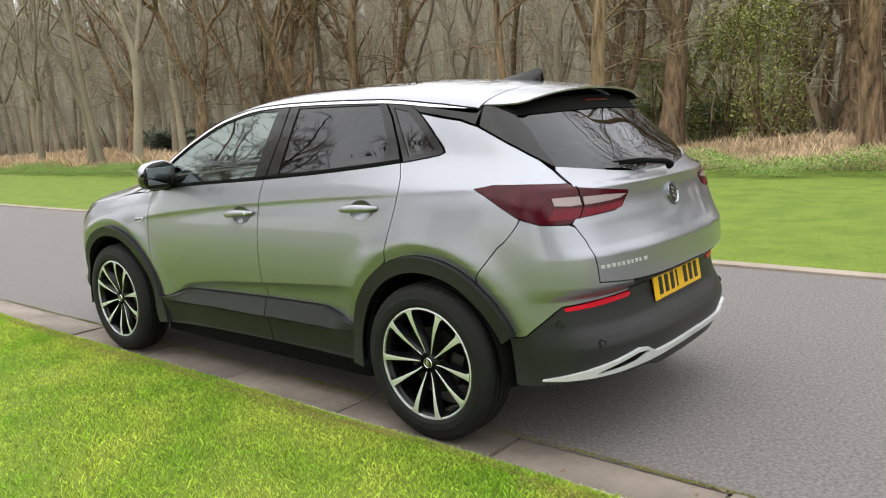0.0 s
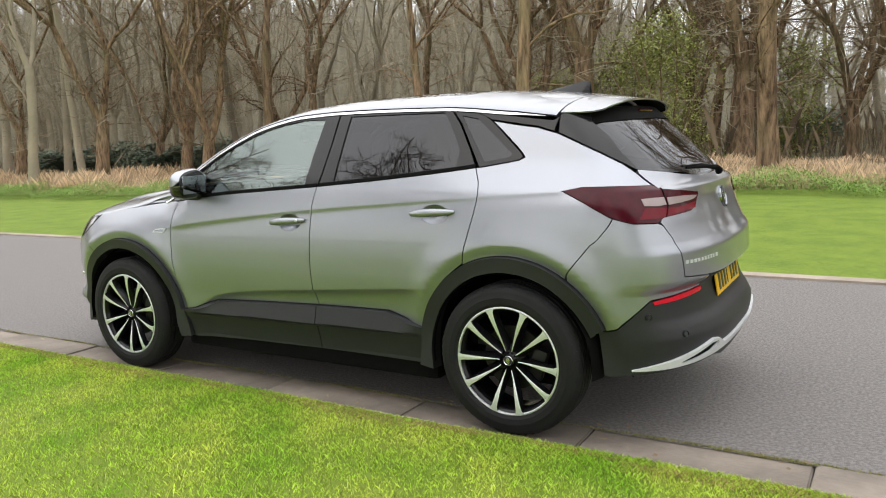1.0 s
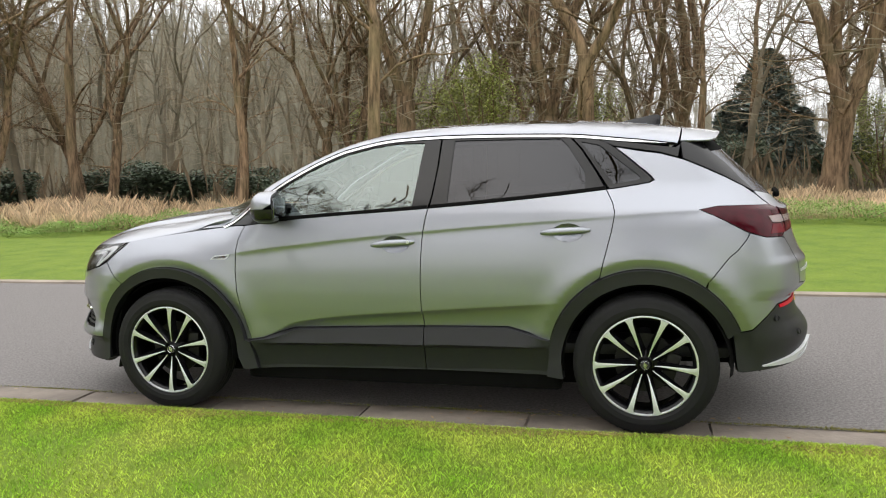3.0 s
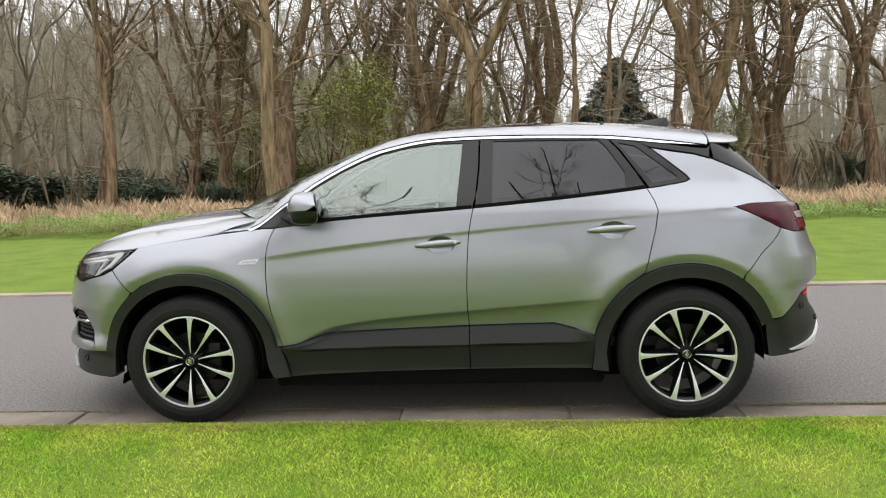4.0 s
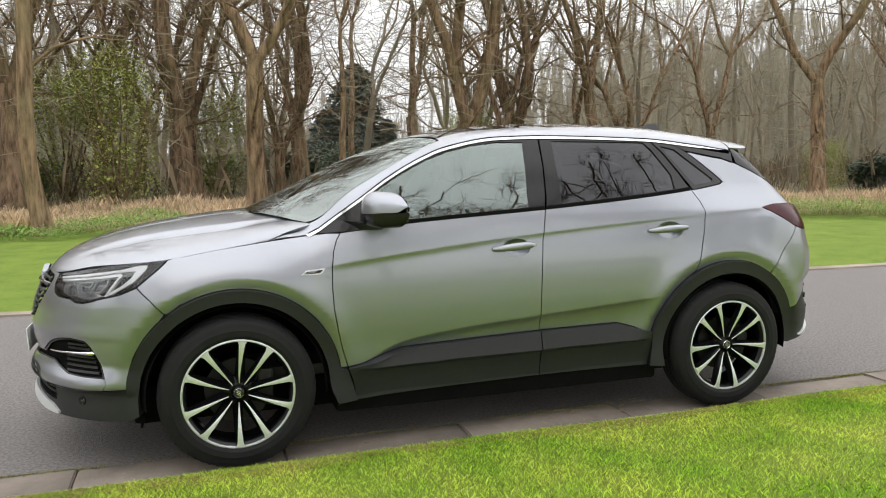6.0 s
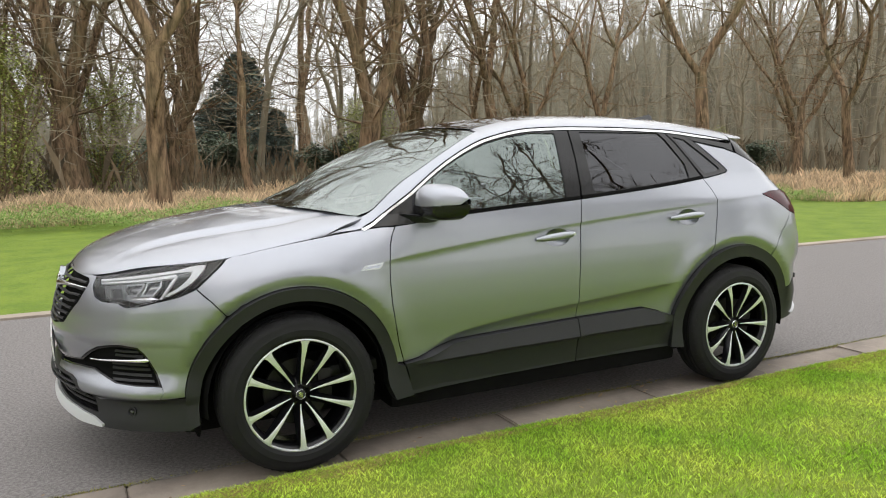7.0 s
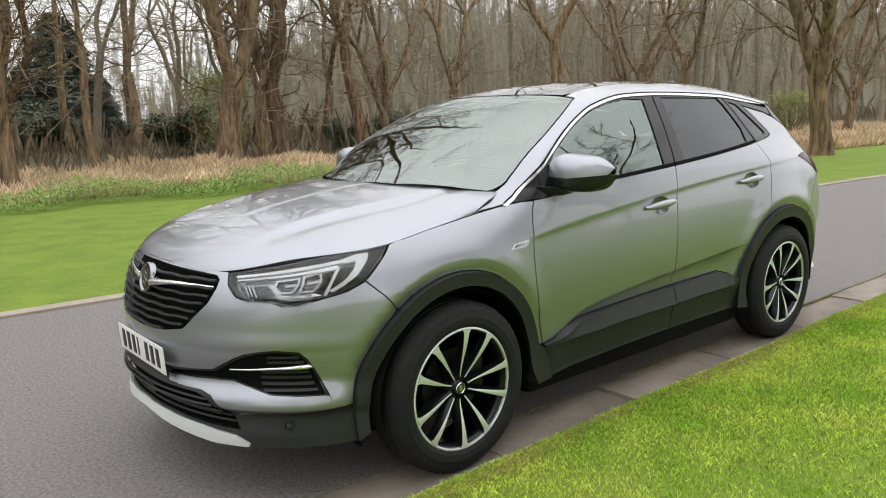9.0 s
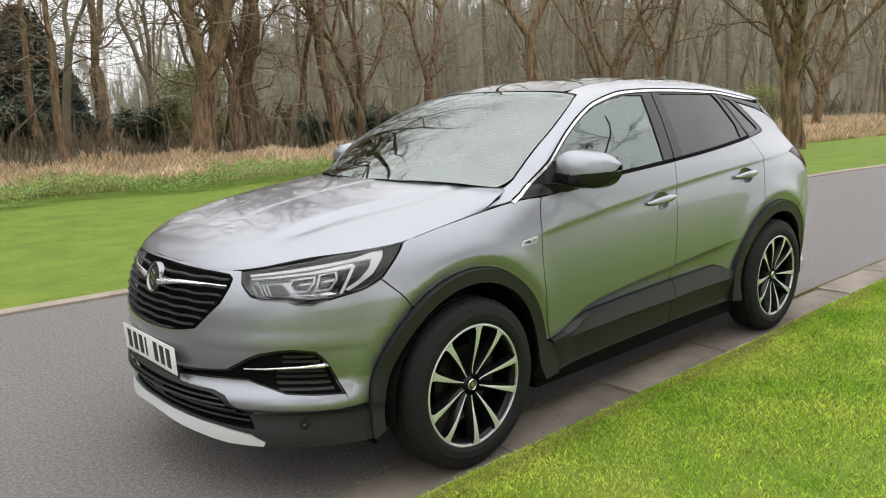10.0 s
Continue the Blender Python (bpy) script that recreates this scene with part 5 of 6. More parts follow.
# ---- cabin ----
bm = bmesh.new()
box(bm, (.46, 1.42, .16), (-.93, 0, .97), .06)
box(bm, (.20, .34, .10), (-.86, .36, 1.08), .04)
part("dashboard", bm, CABIN, car, "dark dashboard")
bm = bmesh.new()
box(bm, (3.1, 1.45, .06), (.2, 0, .38), .02)
box(bm, (1.4, .26, .28), (-.35, 0, .52), .05)
part("cabin_floor", bm, CABIN, car)
for x, y, wd in ((-.28, -.37, .50), (-.28, .37, .50), (.62, 0, 1.28)):
    bm = bmesh.new()
    box(bm, (.50, wd, .18), (x, y, .63), .06)
    box(bm, (.15, wd * .96, .66), (x + .32, y, .93), .06, pose(0, 0, 0, 0, 14, 0))
    s = part("seat", bm, SEAT, car, "dark grey cloth seat")
    for hy in ((0,) if wd < 1 else (-.4, .4)):
        bm = bmesh.new()
        box(bm, (.09, .26, .17), (x + .42, y + hy, 1.335), .035)
        part("headrest", bm, SEAT, s)
bm = bmesh.new()
lathe(bm, [(.175 + .014 * math.cos(a), .014 * math.sin(a)) for a in np.linspace(0, 2 * math.pi, 9)[:-1]], 36, True)
box(bm, (.33, .02, .04), (0, 0, 0), .006)
box(bm, (.10, .04, .10), (0, 0, -.01), .015)
part("steering_wheel", bm, CABIN, car, m=pose(-.60, .37, 1.03, 0, 0, -90) @ pose(0, 0, 0, -22, 0, 0))
panel("headliner", [T(x, float(half(x, rail(x))) * .93) for x in (-.25, .2, .7, 1.2, 1.5)] + [T(x, -float(half(x, rail(x))) * .93) for x in (1.5, 1.2, .7, .2, -.25)], HEADLINER, car, f=roof_cap, off=-.045, thick=0, gap=0)
bm = bmesh.new()
box(bm, (.03, .22, .065), (-.47, 0, 1.40), .015)
part("rear_view_mirror", bm, MATT, car)

# ---- wheels ----
def make_wheel():
    wheel = new("wheel")
    wheel.parent = car
    bm = bmesh.new()
    prof = [(.246, -.078), (.254, -.088), (.262, -.094), (.268, -.096), (.270, -.0985), (.297, -.100), (.300, -.0975), (.320, -.096), (.336, -.089), (.347, -.077), (.3535, -.060)]
    tread = [(.355, -.056), (.349, -.054), (.349, -.046), (.3555, -.044), (.356, -.024), (.349, -.022), (.349, -.014), (.356, -.012)]
    outer = prof + tread
    outer = outer + [(r, -y) for r, y in reversed(outer)] + [(.246, .078)]
    lathe(bm, outer, 96)
    tyre = part("tyre", bm, RUBBER, wheel, "black rubber tyre")
    # shallow shoulder notches round the tread edge
    bm = bmesh.new()
    for i in range(60):
        a = 2 * math.pi * i / 60
        box(bm, (.0035, .022, .009), (0, 0, 0), .0, Matrix.Rotation(-a, 4, "Y") @ Matrix.Translation((.3435, -.0805, 0)) @ pose(0, 0, 0, 0, 0, -40))
    tagged(part("shoulder_ribs", bm, RUBBER, tyre), kind="stuff")
    bm = bmesh.new()
    lathe(bm, [(.238, .085), (.231, .0), (.227, -.055), (.234, -.074), (.2455, -.083)], 72)
    rim = part("rim", bm, WHEEL_BLACK, wheel, "gloss black alloy rim")
    bm = bmesh.new()
    lathe(bm, [(.2440, -.081), (.2455, -.0900), (.2490, -.0920), (.2545, -.0900), (.2565, -.084)], 96)
    part("rim_lip", bm, MACHINED, rim, "machined bright rim lip")
    for i in range(10):
        rot = Matrix.Rotation(radians(36 * i + (2.5 if i % 2 else -2.5) + 93), 4, "Y")
        bm, bm2 = bmesh.new(), bmesh.new()
        n, top = 12, []
        sec, secb = [], []
        for j in range(n + 1):
            t = j / n
            r = .046 + (.2465 - .046) * t
            bend = .0035 * math.sin(math.pi * (t ** .7)) * (1 if i % 2 else -.4)
            w = .0020 + .0128 * t ** 1.25
            if t > .90:
                w += .007 * ((t - .90) / .10) ** 2
            y = -.066 - .026 * math.sin(min(1, t * 1.1) * math.pi / 2) ** 1.4
            sec.append([bm.verts.new(v) for v in ((r, y, bend - w), (r, y - .0012, bend), (r, y, bend + w))])
            g = .013 * (1 - t) + .004
            secb.append([bm2.verts.new(v) for v in ((r, y + .001, bend - w - .0008), (r, y + .001, bend + w + .0008), (r, y + .030, bend + w + g), (r, y + .034, bend - w - g * 1.6))])
        for a, b in zip(sec, sec[1:]):
            for q in range(2):
                bm.faces.new((a[q], a[q + 1], b[q + 1], b[q]))
        for a, b in zip(secb, secb[1:]):
            for q in range(4):
                bm2.faces.new((a[q], a[(q + 1) % 4], b[(q + 1) % 4], b[q]))
        sp = part("spoke", bm2, WHEEL_BLACK, rim, m=rot)
        me = bpy.data.meshes.new("spoke_face")
        bmesh.ops.recalc_face_normals(bm, faces=bm.faces)
        bm.to_mesh(me)
        bm.free()
        child("spoke_face", me, MACHINED, rim, m=rot)
    bm = bmesh.new()
    lathe(bm, [(.0005, -.062), (.026, -.062), (.036, -.050), (.060, -.046), (.072, -.036), (.075, -.01)], 40)
    part("hub", bm, WHEEL_BLACK, rim)
    bm = bmesh.new()
    lathe(bm, [(.0005, -.073), (.020, -.0725), (.0235, -.070), (.025, -.062)], 32)
    part("hub_cap", bm, PLASTIC, rim, "dark hub cap")
    bm = bmesh.new()
    for z in (.008, 0, -.008):
        box(bm, (.022, .002, .0045), (0, -.0735, z), .0006, pose(0, 0, 0, 0, 30, 0))
    lathe(bm, [(.020, -.0725), (.0215, -.0745), (.0240, -.072), (.0245, -.068)], 32)
    part("cap_relief", bm, CHROME, rim)
    for i in range(5):
        bm = bmesh.new()
        a = radians(72 * i + 18)
        r = bmesh.ops.create_cone(bm, cap_ends=True, segments=6, radius1=.011, radius2=.010, depth=.022)
        bmesh.ops.transform(bm, matrix=Matrix.Translation((.052 * math.cos(a), -.050, .052 * math.sin(a))) @ pose(0, 0, 0, 90, 0, 0), verts=r["verts"])
        part("wheel_bolt", bm, WHEEL_BLACK, rim)
    bm = bmesh.new()
    lathe(bm, [(.07, -.010), (.150, -.010), (.150, .012), (.07, .012)], 48)
    part("brake_disc", bm, DISC, wheel)
    bm = bmesh.new()
    box(bm, (.07, .05, .15), (.125, -.01, .02), .015)
    part("brake_caliper", bm, DISC, wheel)
    return wheel


first = make_wheel()
first.matrix_basis = pose(FX, -.800, AXLE)
for x, y, rz, spin in ((RX, -.800, 0, 17), (FX, .800, 180, 8), (RX, .800, 180, 40)):
    w = copy_thing(first, pose(x, y, AXLE, 0, 0, rz) @ pose(0, 0, 0, 0, spin, 0))


# ---- the wood ----
def furrowed_bark():
    """Brown bark: long dark furrows, greenish algae in patches, coarse relief."""
    m = mat("brown_bark", (.25, .165, .10), rough=.95, spec=.2)
    n, l = m.node_tree.nodes, m.node_tree.links
    b = n["Principled BSDF"]
    co, mp, furrow, patch = n.new("ShaderNodeTexCoord"), n.new("ShaderNodeMapping"), n.new("ShaderNodeTexNoise"), n.new("ShaderNodeTexNoise")
    mp.inputs["Scale"].default_value = (9, 9, 1.5)
    furrow.inputs["Scale"].default_value, furrow.inputs["Detail"].default_value, furrow.inputs["Roughness"].default_value = 1.0, 6, .65
    patch.inputs["Scale"].default_value, patch.inputs["Detail"].default_value = .9, 4
    r, q, mx, bp = n.new("ShaderNodeValToRGB"), n.new("ShaderNodeMapRange"), n.new("ShaderNodeMix"), n.new("ShaderNodeBump")
    r.color_ramp.elements[0].position, r.color_ramp.elements[0].color = .36, (.070, .048, .030, 1)
    r.color_ramp.elements[1].position, r.color_ramp.elements[1].color = .64, (.330, .225, .140, 1)
    q.inputs[1].default_value, q.inputs[2].default_value, q.inputs[4].default_value = .45, .70, .55
    mx.data_type = "RGBA"
    mx.inputs[7].default_value = (.150, .140, .070, 1)
    hs, rr, info = n.new("ShaderNodeHueSaturation"), n.new("ShaderNodeMapRange"), n.new("ShaderNodeObjectInfo")
    rr.inputs[3].default_value, rr.inputs[4].default_value = .75, 1.2
    bp.inputs["Strength"].default_value, bp.inputs["Distance"].default_value = 1.0, .05
    l.new(co.outputs["Object"], mp.inputs[0])
    l.new(mp.outputs[0], furrow.inputs["Vector"])
    l.new(co.outputs["Object"], patch.inputs["Vector"])
    l.new(furrow.outputs[0], r.inputs[0])
    l.new(patch.outputs[0], q.inputs[0])
    l.new(q.outputs[0], mx.inputs[0])
    l.new(r.outputs[0], mx.inputs[6])
    l.new(info.outputs["Random"], rr.inputs[0])
    l.new(rr.outputs[0], hs.inputs["Value"])
    l.new(mx.outputs[2], hs.inputs["Color"])
    l.new(hs.outputs[0], b.inputs["Base Color"])
    l.new(furrow.outputs[0], bp.inputs["Height"])
    l.new(bp.outputs[0], b.inputs["Normal"])
    return m


BARK = furrowed_bark()
BARK_FAR = mat("grey_brown_bark", (.262, .222, .158), rough=.95, second=(.180, .160, .112), scale=1.0, rand=.3)
EVERGREEN = mat("dark_evergreen_leaves", (.062, .090, .050), rough=.6, second=(.095, .130, .075), scale=1.2, island=.4)
BUDDING = mat("pale_budding_leaves", (.27, .30, .060), rough=.7, second=(.20, .225, .055), scale=1.2, island=.4)
BRUSH = mat("brown_undergrowth", (.20, .145, .09), rough=.95, second=(.10, .085, .055), scale=.6, island=.4)


def tubes(branches):
    """Corners and triangles for many tapered limbs: (points, radii, sides) each."""
    V, T_, base = [], [], 0
    for pts, rad, k in branches:
        pts = np.asarray(pts)
        d = np.gradient(pts, axis=0)
        d = d / np.maximum(np.linalg.norm(d, axis=1, keepdims=True), 1e-9)
        ref = np.array([0, 0, 1.0]) if abs(d[0][2]) < .8 else np.array([1.0, 0, 0])
        a = np.cross(d, ref)
        a = a / np.maximum(np.linalg.norm(a, axis=1, keepdims=True), 1e-9)
        b = np.cross(d, a)
        th = np.arange(k) * 2 * np.pi / k
        ring = pts[:, None] + np.asarray(rad)[:, None, None] * (np.cos(th)[None, :, None] * a[:, None] + np.sin(th)[None, :, None] * b[:, None])
        n = len(pts)
        V.append(ring.reshape(-1, 3))
        i = (np.arange(n - 1)[:, None] * k + np.arange(k)[None]).ravel()
        j = (np.arange(n - 1)[:, None] * k + (np.arange(k)[None] + 1) % k).ravel()
        T_.append(np.concatenate([np.stack([i, j, j + k], -1), np.stack([i, j + k, i + k], -1)]) + base)
        base += n * k
    return np.concatenate(V), np.concatenate(T_)


def limb(g, p, d, length, r0, r1, n, wander, lift):
    """A wandering line of points with tapering radii."""
    pts, d = [p], d / np.linalg.norm(d)
    for _ in range(n):
        d = d + g.normal(0, wander, 3) + np.array([0, 0, lift])
        d = d / np.linalg.norm(d)
        pts.append(pts[-1] + d * length / n)
    return np.array(pts), np.linspace(r0, r1, n + 1) ** 1.0


def tree_parts(seed, height, radius, fork, twiggy, lean=(0, 0), forks=2, sides=9, low=.22):
    """A bare tree: trunk and sweeping boughs, and the crown's limbs and twigs."""
    g = np.random.default_rng(seed)
    trunk, crown_b, stems = [], [], []
    pts, rad = limb(g, np.array([0, 0, -.12]), np.array([lean[0], lean[1], 1.0]), fork + .1, radius, radius * .80, 9, .045, .02)
    rad[0], rad[1], rad[2] = radius * 1.55, radius * 1.18, radius * 1.06
    trunk.append((pts, rad, sides))
    for i in range(forks):
        a = 2 * np.pi * (i + g.random() * .5) / forks + seed
        spread = g.uniform(.30, .62) if forks > 1 else .06
        r = radius * (.76 if forks == 1 else .60) * g.uniform(.82, 1.05)
        rest = height - fork
        first = limb(g, pts[-1] - np.array([0, 0, .10]), np.array([np.cos(a) * spread, np.sin(a) * spread, 1.0]), rest * g.uniform(.26, .40), r, r * .72, 7, .10, .07)
        stems.append(first)
        trunk.append((*first, max(6, sides - 2)))
        tip = first[0][-1]
        way = first[0][-1] - first[0][-2]
        way = way / np.linalg.norm(way)
        for j in range(2 if sides < 8 else 3):
            side = g.normal(0, .42, 3)
            side[2] = abs(side[2]) * .5
            bough = limb(g, tip - way * .05, way + side, max(rest - (tip[2] - fork), 3) * g.uniform(.75, 1.0), r * .70 * g.uniform(.65, .95), .020, 11, .15, .055)
            stems.append(bough)
            trunk.append((*bough, max(5, sides - 4)))
    for sp, sr in stems + [(pts, rad)]:
        is_trunk = sp is pts
        for k in range(int((2 if is_trunk else 6) * twiggy + .5)):
            f = g.uniform(.6, .98) if is_trunk else g.uniform(.08, .96)
            i = min(int(f * (len(sp) - 1)), len(sp) - 2)
            p = sp[i] + (sp[i + 1] - sp[i]) * g.random()
            if p[2] < low * 6:
                continue
            a = g.uniform(0, 2 * np.pi)
            d = np.array([np.cos(a), np.sin(a), g.uniform(.15, 1.0)])
            L = height * g.uniform(.12, .25) * (1.15 - .55 * f)
            b1 = limb(g, p, d, L, min(sr[i] * .42, .055) * g.uniform(.55, 1), .009, 7, .20, .03)
            crown_b.append((*b1, 5))
            for _ in range(int(g.integers(4, 7) * twiggy)):
                j = min(int(g.uniform(.2, .97) * 7), 6)
                d2 = (b1[0][j + 1] - b1[0][j]) / np.linalg.norm(b1[0][j + 1] - b1[0][j]) + g.normal(0, .60, 3) + np.array([0, 0, .10])
                b2 = limb(g, b1[0][j], d2, L * g.uniform(.28, .55), max(b1[1][j] * .5, .009), .005, 4, .20, .01)
                crown_b.append((*b2, 4 if twiggy > .8 else 3))
                for _ in range(int(g.integers(4, 8) * twiggy)):
                    m = g.integers(1, 5)
                    d3 = (b2[0][min(m, 4)] - b2[0][m - 1]) / max(np.linalg.norm(b2[0][min(m, 4)] - b2[0][m - 1]), 1e-6) + g.normal(0, .6, 3)
                    b3 = limb(g, b2[0][m], d3, L * g.uniform(.12, .28), .0065, .0035, 2, .2, 0)
                    crown_b.append((*b3, 3))
    return trunk, crown_b


def tree(seed, height, radius, fork, twiggy, bark, lean=(0, 0), forks=2, sides=9):
    trunk, crown_b = tree_parts(seed, height, radius, fork, twiggy, lean, forks, sides)
    t = new("tree")
    v, f = tubes(trunk)
    child("trunk", big_mesh("trunk", v, f, bark, True), None, t)
    v, f = tubes(crown_b)
    child("crown", big_mesh("crown", v, f, bark, True), None, t)
    return t


BIG = dict(label="tall bare broadleaf tree with brown bark and a forked trunk", category="tree", group="bare trees of the wood")
near_kinds = [tree(21, 17, .36, 3.4, 1.0, BARK, (.05, .0), 2, 11), tree(22, 16, .29, 2.2, 1.0, BARK, (-.06, .03), 3, 11), tree(23, 16.5, .25, 4.0, .95, BARK, (.14, .03), 2, 10),
              tree(24, 17, .36, 2.5, 1.0, BARK, (.02, -.03), 3, 11), tree(25, 14, .16, 4.5, .9, BARK, (-.10, .03), 1, 9)]
# x, y, kind, turn, size
stand = [(-4.25, 11.8, 4, 40, 1.0), (-15.1, 15.1, 4, 0, 1.05), (-11.0, 17.4, 4, 200, .95), (-6.5, 20.4, 0, 40, 1.1), (-1.8, 23.0, 3, 150, 1.2), (.1, 15.8, 2, 220, 1.0), (3.6, 34, 3, 300, 1.25),
         (6.6, 18.8, 3, 10, 1.05), (11.0, 23.5, 3, 205, 1.05), (13.0, 46, 0, 70, 1.3), (7.6, 39.8, 4, 0, 1.3), (-5.2, 29.8, 2, 40, 1.1), (13.4, 21.5, 2, 95, 1.0), (18.0, 6.3, 1, 30, 1.0), (17.8, 15.5, 2, 10, 1.0),
         (-12.6, 20, 2, 0, 0.70), (-1.3, 25.0, 0, 150, 0.81), (-3.4, 26.5, 2, 260, 0.85), (-19.5, 20.6, 1, 100, 0.81), (-16.3, 18.0, 2, 20, 0.74), (-18.8, 15.4, 3, 80, 0.67), (-11.8, 26, 0, 15, 0.74), (-9.4, 22.8, 3, 45, 0.74),
         (1.4, 23.2, 1, 130, 0.74), (3.4, 20.8, 4, 15, 0.81), (-22.4, 13.6, 0, 35, 0.74), (15.2, 22.5, 1, 60, 0.74), (20.2, 24, 0, 190, 0.74), (-22.5, 17.6, 3, 120, 0.70), (-26, 19, 1, 250, 0.74), (24.5, 17, 2, 340, 0.74),
         (28.5, 20, 1, 15, 0.74), (-7.9, 27.0, 1, 60, 0.74), (13.4, 24.5, 2, 310, 0.74), (10.2, 23.5, 0, 200, 0.70), (-4.8, 29.5, 3, 160, 0.74), (31, 11, 1, 200, 0.70), (-30, 15, 0, 20, 0.67), (21.5, 12.5, 2, 130, 0.70)]
used = set()
for x, y, k, rz, s in stand:
    m = pose(x, y, -.05, 0, 0, rz) @ Matrix.Scale(s, 4)
    if k in used:
        t = copy_thing(near_kinds[k], m)
        t.scale = (s, s, s)
    else:
        t = near_kinds[k]
        t.matrix_basis = m
        used.add(k)
    tagged(t, **BIG)

far_kinds = [tree(41, 13, .17, 4.0, .56, BARK_FAR, (.04, 0), 2, 6), tree(42, 14, .14, 5.5, .56, BARK_FAR, (-.05, 0), 1, 6), tree(43, 12, .19, 2.6, .58, BARK_FAR, (.0, .04), 3, 6), tree(44, 13.5, .12, 6, .56, BARK_FAR, (.06, .02), 1, 6),
             tree(45, 12, .16, 3, .57, BARK_FAR, (-.08, 0), 2, 6)]
g = np.random.default_rng(77)
spots = []
while len(spots) < 190:
    x, y = g.uniform(-75, 75), g.uniform(24, 66)
    if abs(x) > 24 + y * 1.1:
        continue
    if x < -20 and g.random() < .3:
        y -= 8
    if 3 < x < 24 and y > 30 and g.random() < .75:
        continue
    if all((x - a) ** 2 + (y - b) ** 2 > 3.2 for a, b in spots):
        spots.append((x, y))
spots += [(g.uniform(-62, -21), g.uniform(10.5, 34)) for _ in range(62)] + [(g.uniform(27, 70), g.uniform(12, 34)) for _ in range(48)]
for i, (x, y) in enumerate(spots):
    k = i % 5
    s = g.uniform(.85, 1.25)
    m = pose(x, y, -.05, 0, 0, g.uniform(0, 360))
    if i < 5:
        t = far_kinds[k]
        t.matrix_basis = m
    else:
        t = copy_thing(far_kinds[k], m)
    t.scale = (s, s, s)
    tagged(t, "slim bare tree deep in the leafless wood", "tree", "bare trees of the wood")

# trees behind the camera, mirrored in the glass and the paint
oak = tree(31, 11.0, .12, 2.1, 1.35, BARK, (.03, .02), 6, 9)
first_oak = True
for x, y, k, rz, s in ((-14, -11, 0, 0, 1.2), (14.5, -12, 0, 80, 1.2), (-6.2, -13, 0, 50, 1.35), (2.2, -12.5, 0, 120, 1.3), (10, -14, 0, 200, 1.4), (-24, -18, 3, 70, 1.2), (-25, -4, 1, 160, 1.2)):
    t = oak if first_oak else copy_thing(oak, pose(x, y, -.05, 0, 0, rz))
    if first_oak:
        t.matrix_basis = pose(x, y, -.05, 0, 0, rz)
    first_oak = False
    t.scale = (s, s, s)
    tagged(t, "bare spreading tree on the lawn's far side", "tree", "bare trees of the park")

# undergrowth: thin upright stems
n = 52000
gx, gy = g.uniform(-70, 70, n), 19.5 + 42 * g.random(n)
hh = g.uniform(.25, .8, n) + 1.6 * (g.random(n) < .12) * g.random(n)
blades("undergrowth", gx, gy, -.05, hh, .011, BRUSH, .45, "tangle of bare brown undergrowth stems", "undergrowth", seed=9)


def bush(name, seed, n, size, leaf, material):
    """A shrub of many small leaves, thin at the edge, on a few stems."""
    q = np.random.default_rng(seed)
    lobes = [(q.normal(0, .36, 3) * size, q.uniform(.35, .62)) for _ in range(9)]
    cs = []
    for c, r in lobes:
        d = q.normal(0, 1, (n // 9, 3))
        d = d / np.linalg.norm(d, axis=1, keepdims=True) * (q.random((n // 9, 1)) ** .38)
        cs.append(c + d * r * np.array(size))
    c = np.concatenate(cs)
    c[:, 2] += size[2] * .9
    c = c[c[:, 2] > .02]
    m = len(c)
    a, t = q.uniform(0, 2 * np.pi, m), q.uniform(-.9, .6, m)
    s = leaf * q.uniform(.6, 1.3, m)
    e1 = np.stack([np.cos(a) * np.cos(t), np.sin(a) * np.cos(t), np.sin(t)], -1) * s[:, None]
    e2 = np.stack([-np.sin(a), np.cos(a), q.normal(0, .3, m)], -1) * s[:, None] * .4
    v = np.stack([c, c + e1 * .5 + e2, c + e1, c + e1 * .5 - e2], 1).reshape(-1, 3)
    b = new(name)
    child("leaves", big_mesh("leaves", v, np.arange(m * 4).reshape(-1, 4), material), None, b)
    br = []
    for _ in range(9):
        d = q.normal(0, .4, 3)
        d[2] = 1
        br.append((*limb(q, np.zeros(3), d, size[2] * 1.5, .035, .008, 5, .1, .03), 5))
    v, f = tubes(br)
    child("stem", big_mesh("stem", v, f, BARK), None, b)
    return b


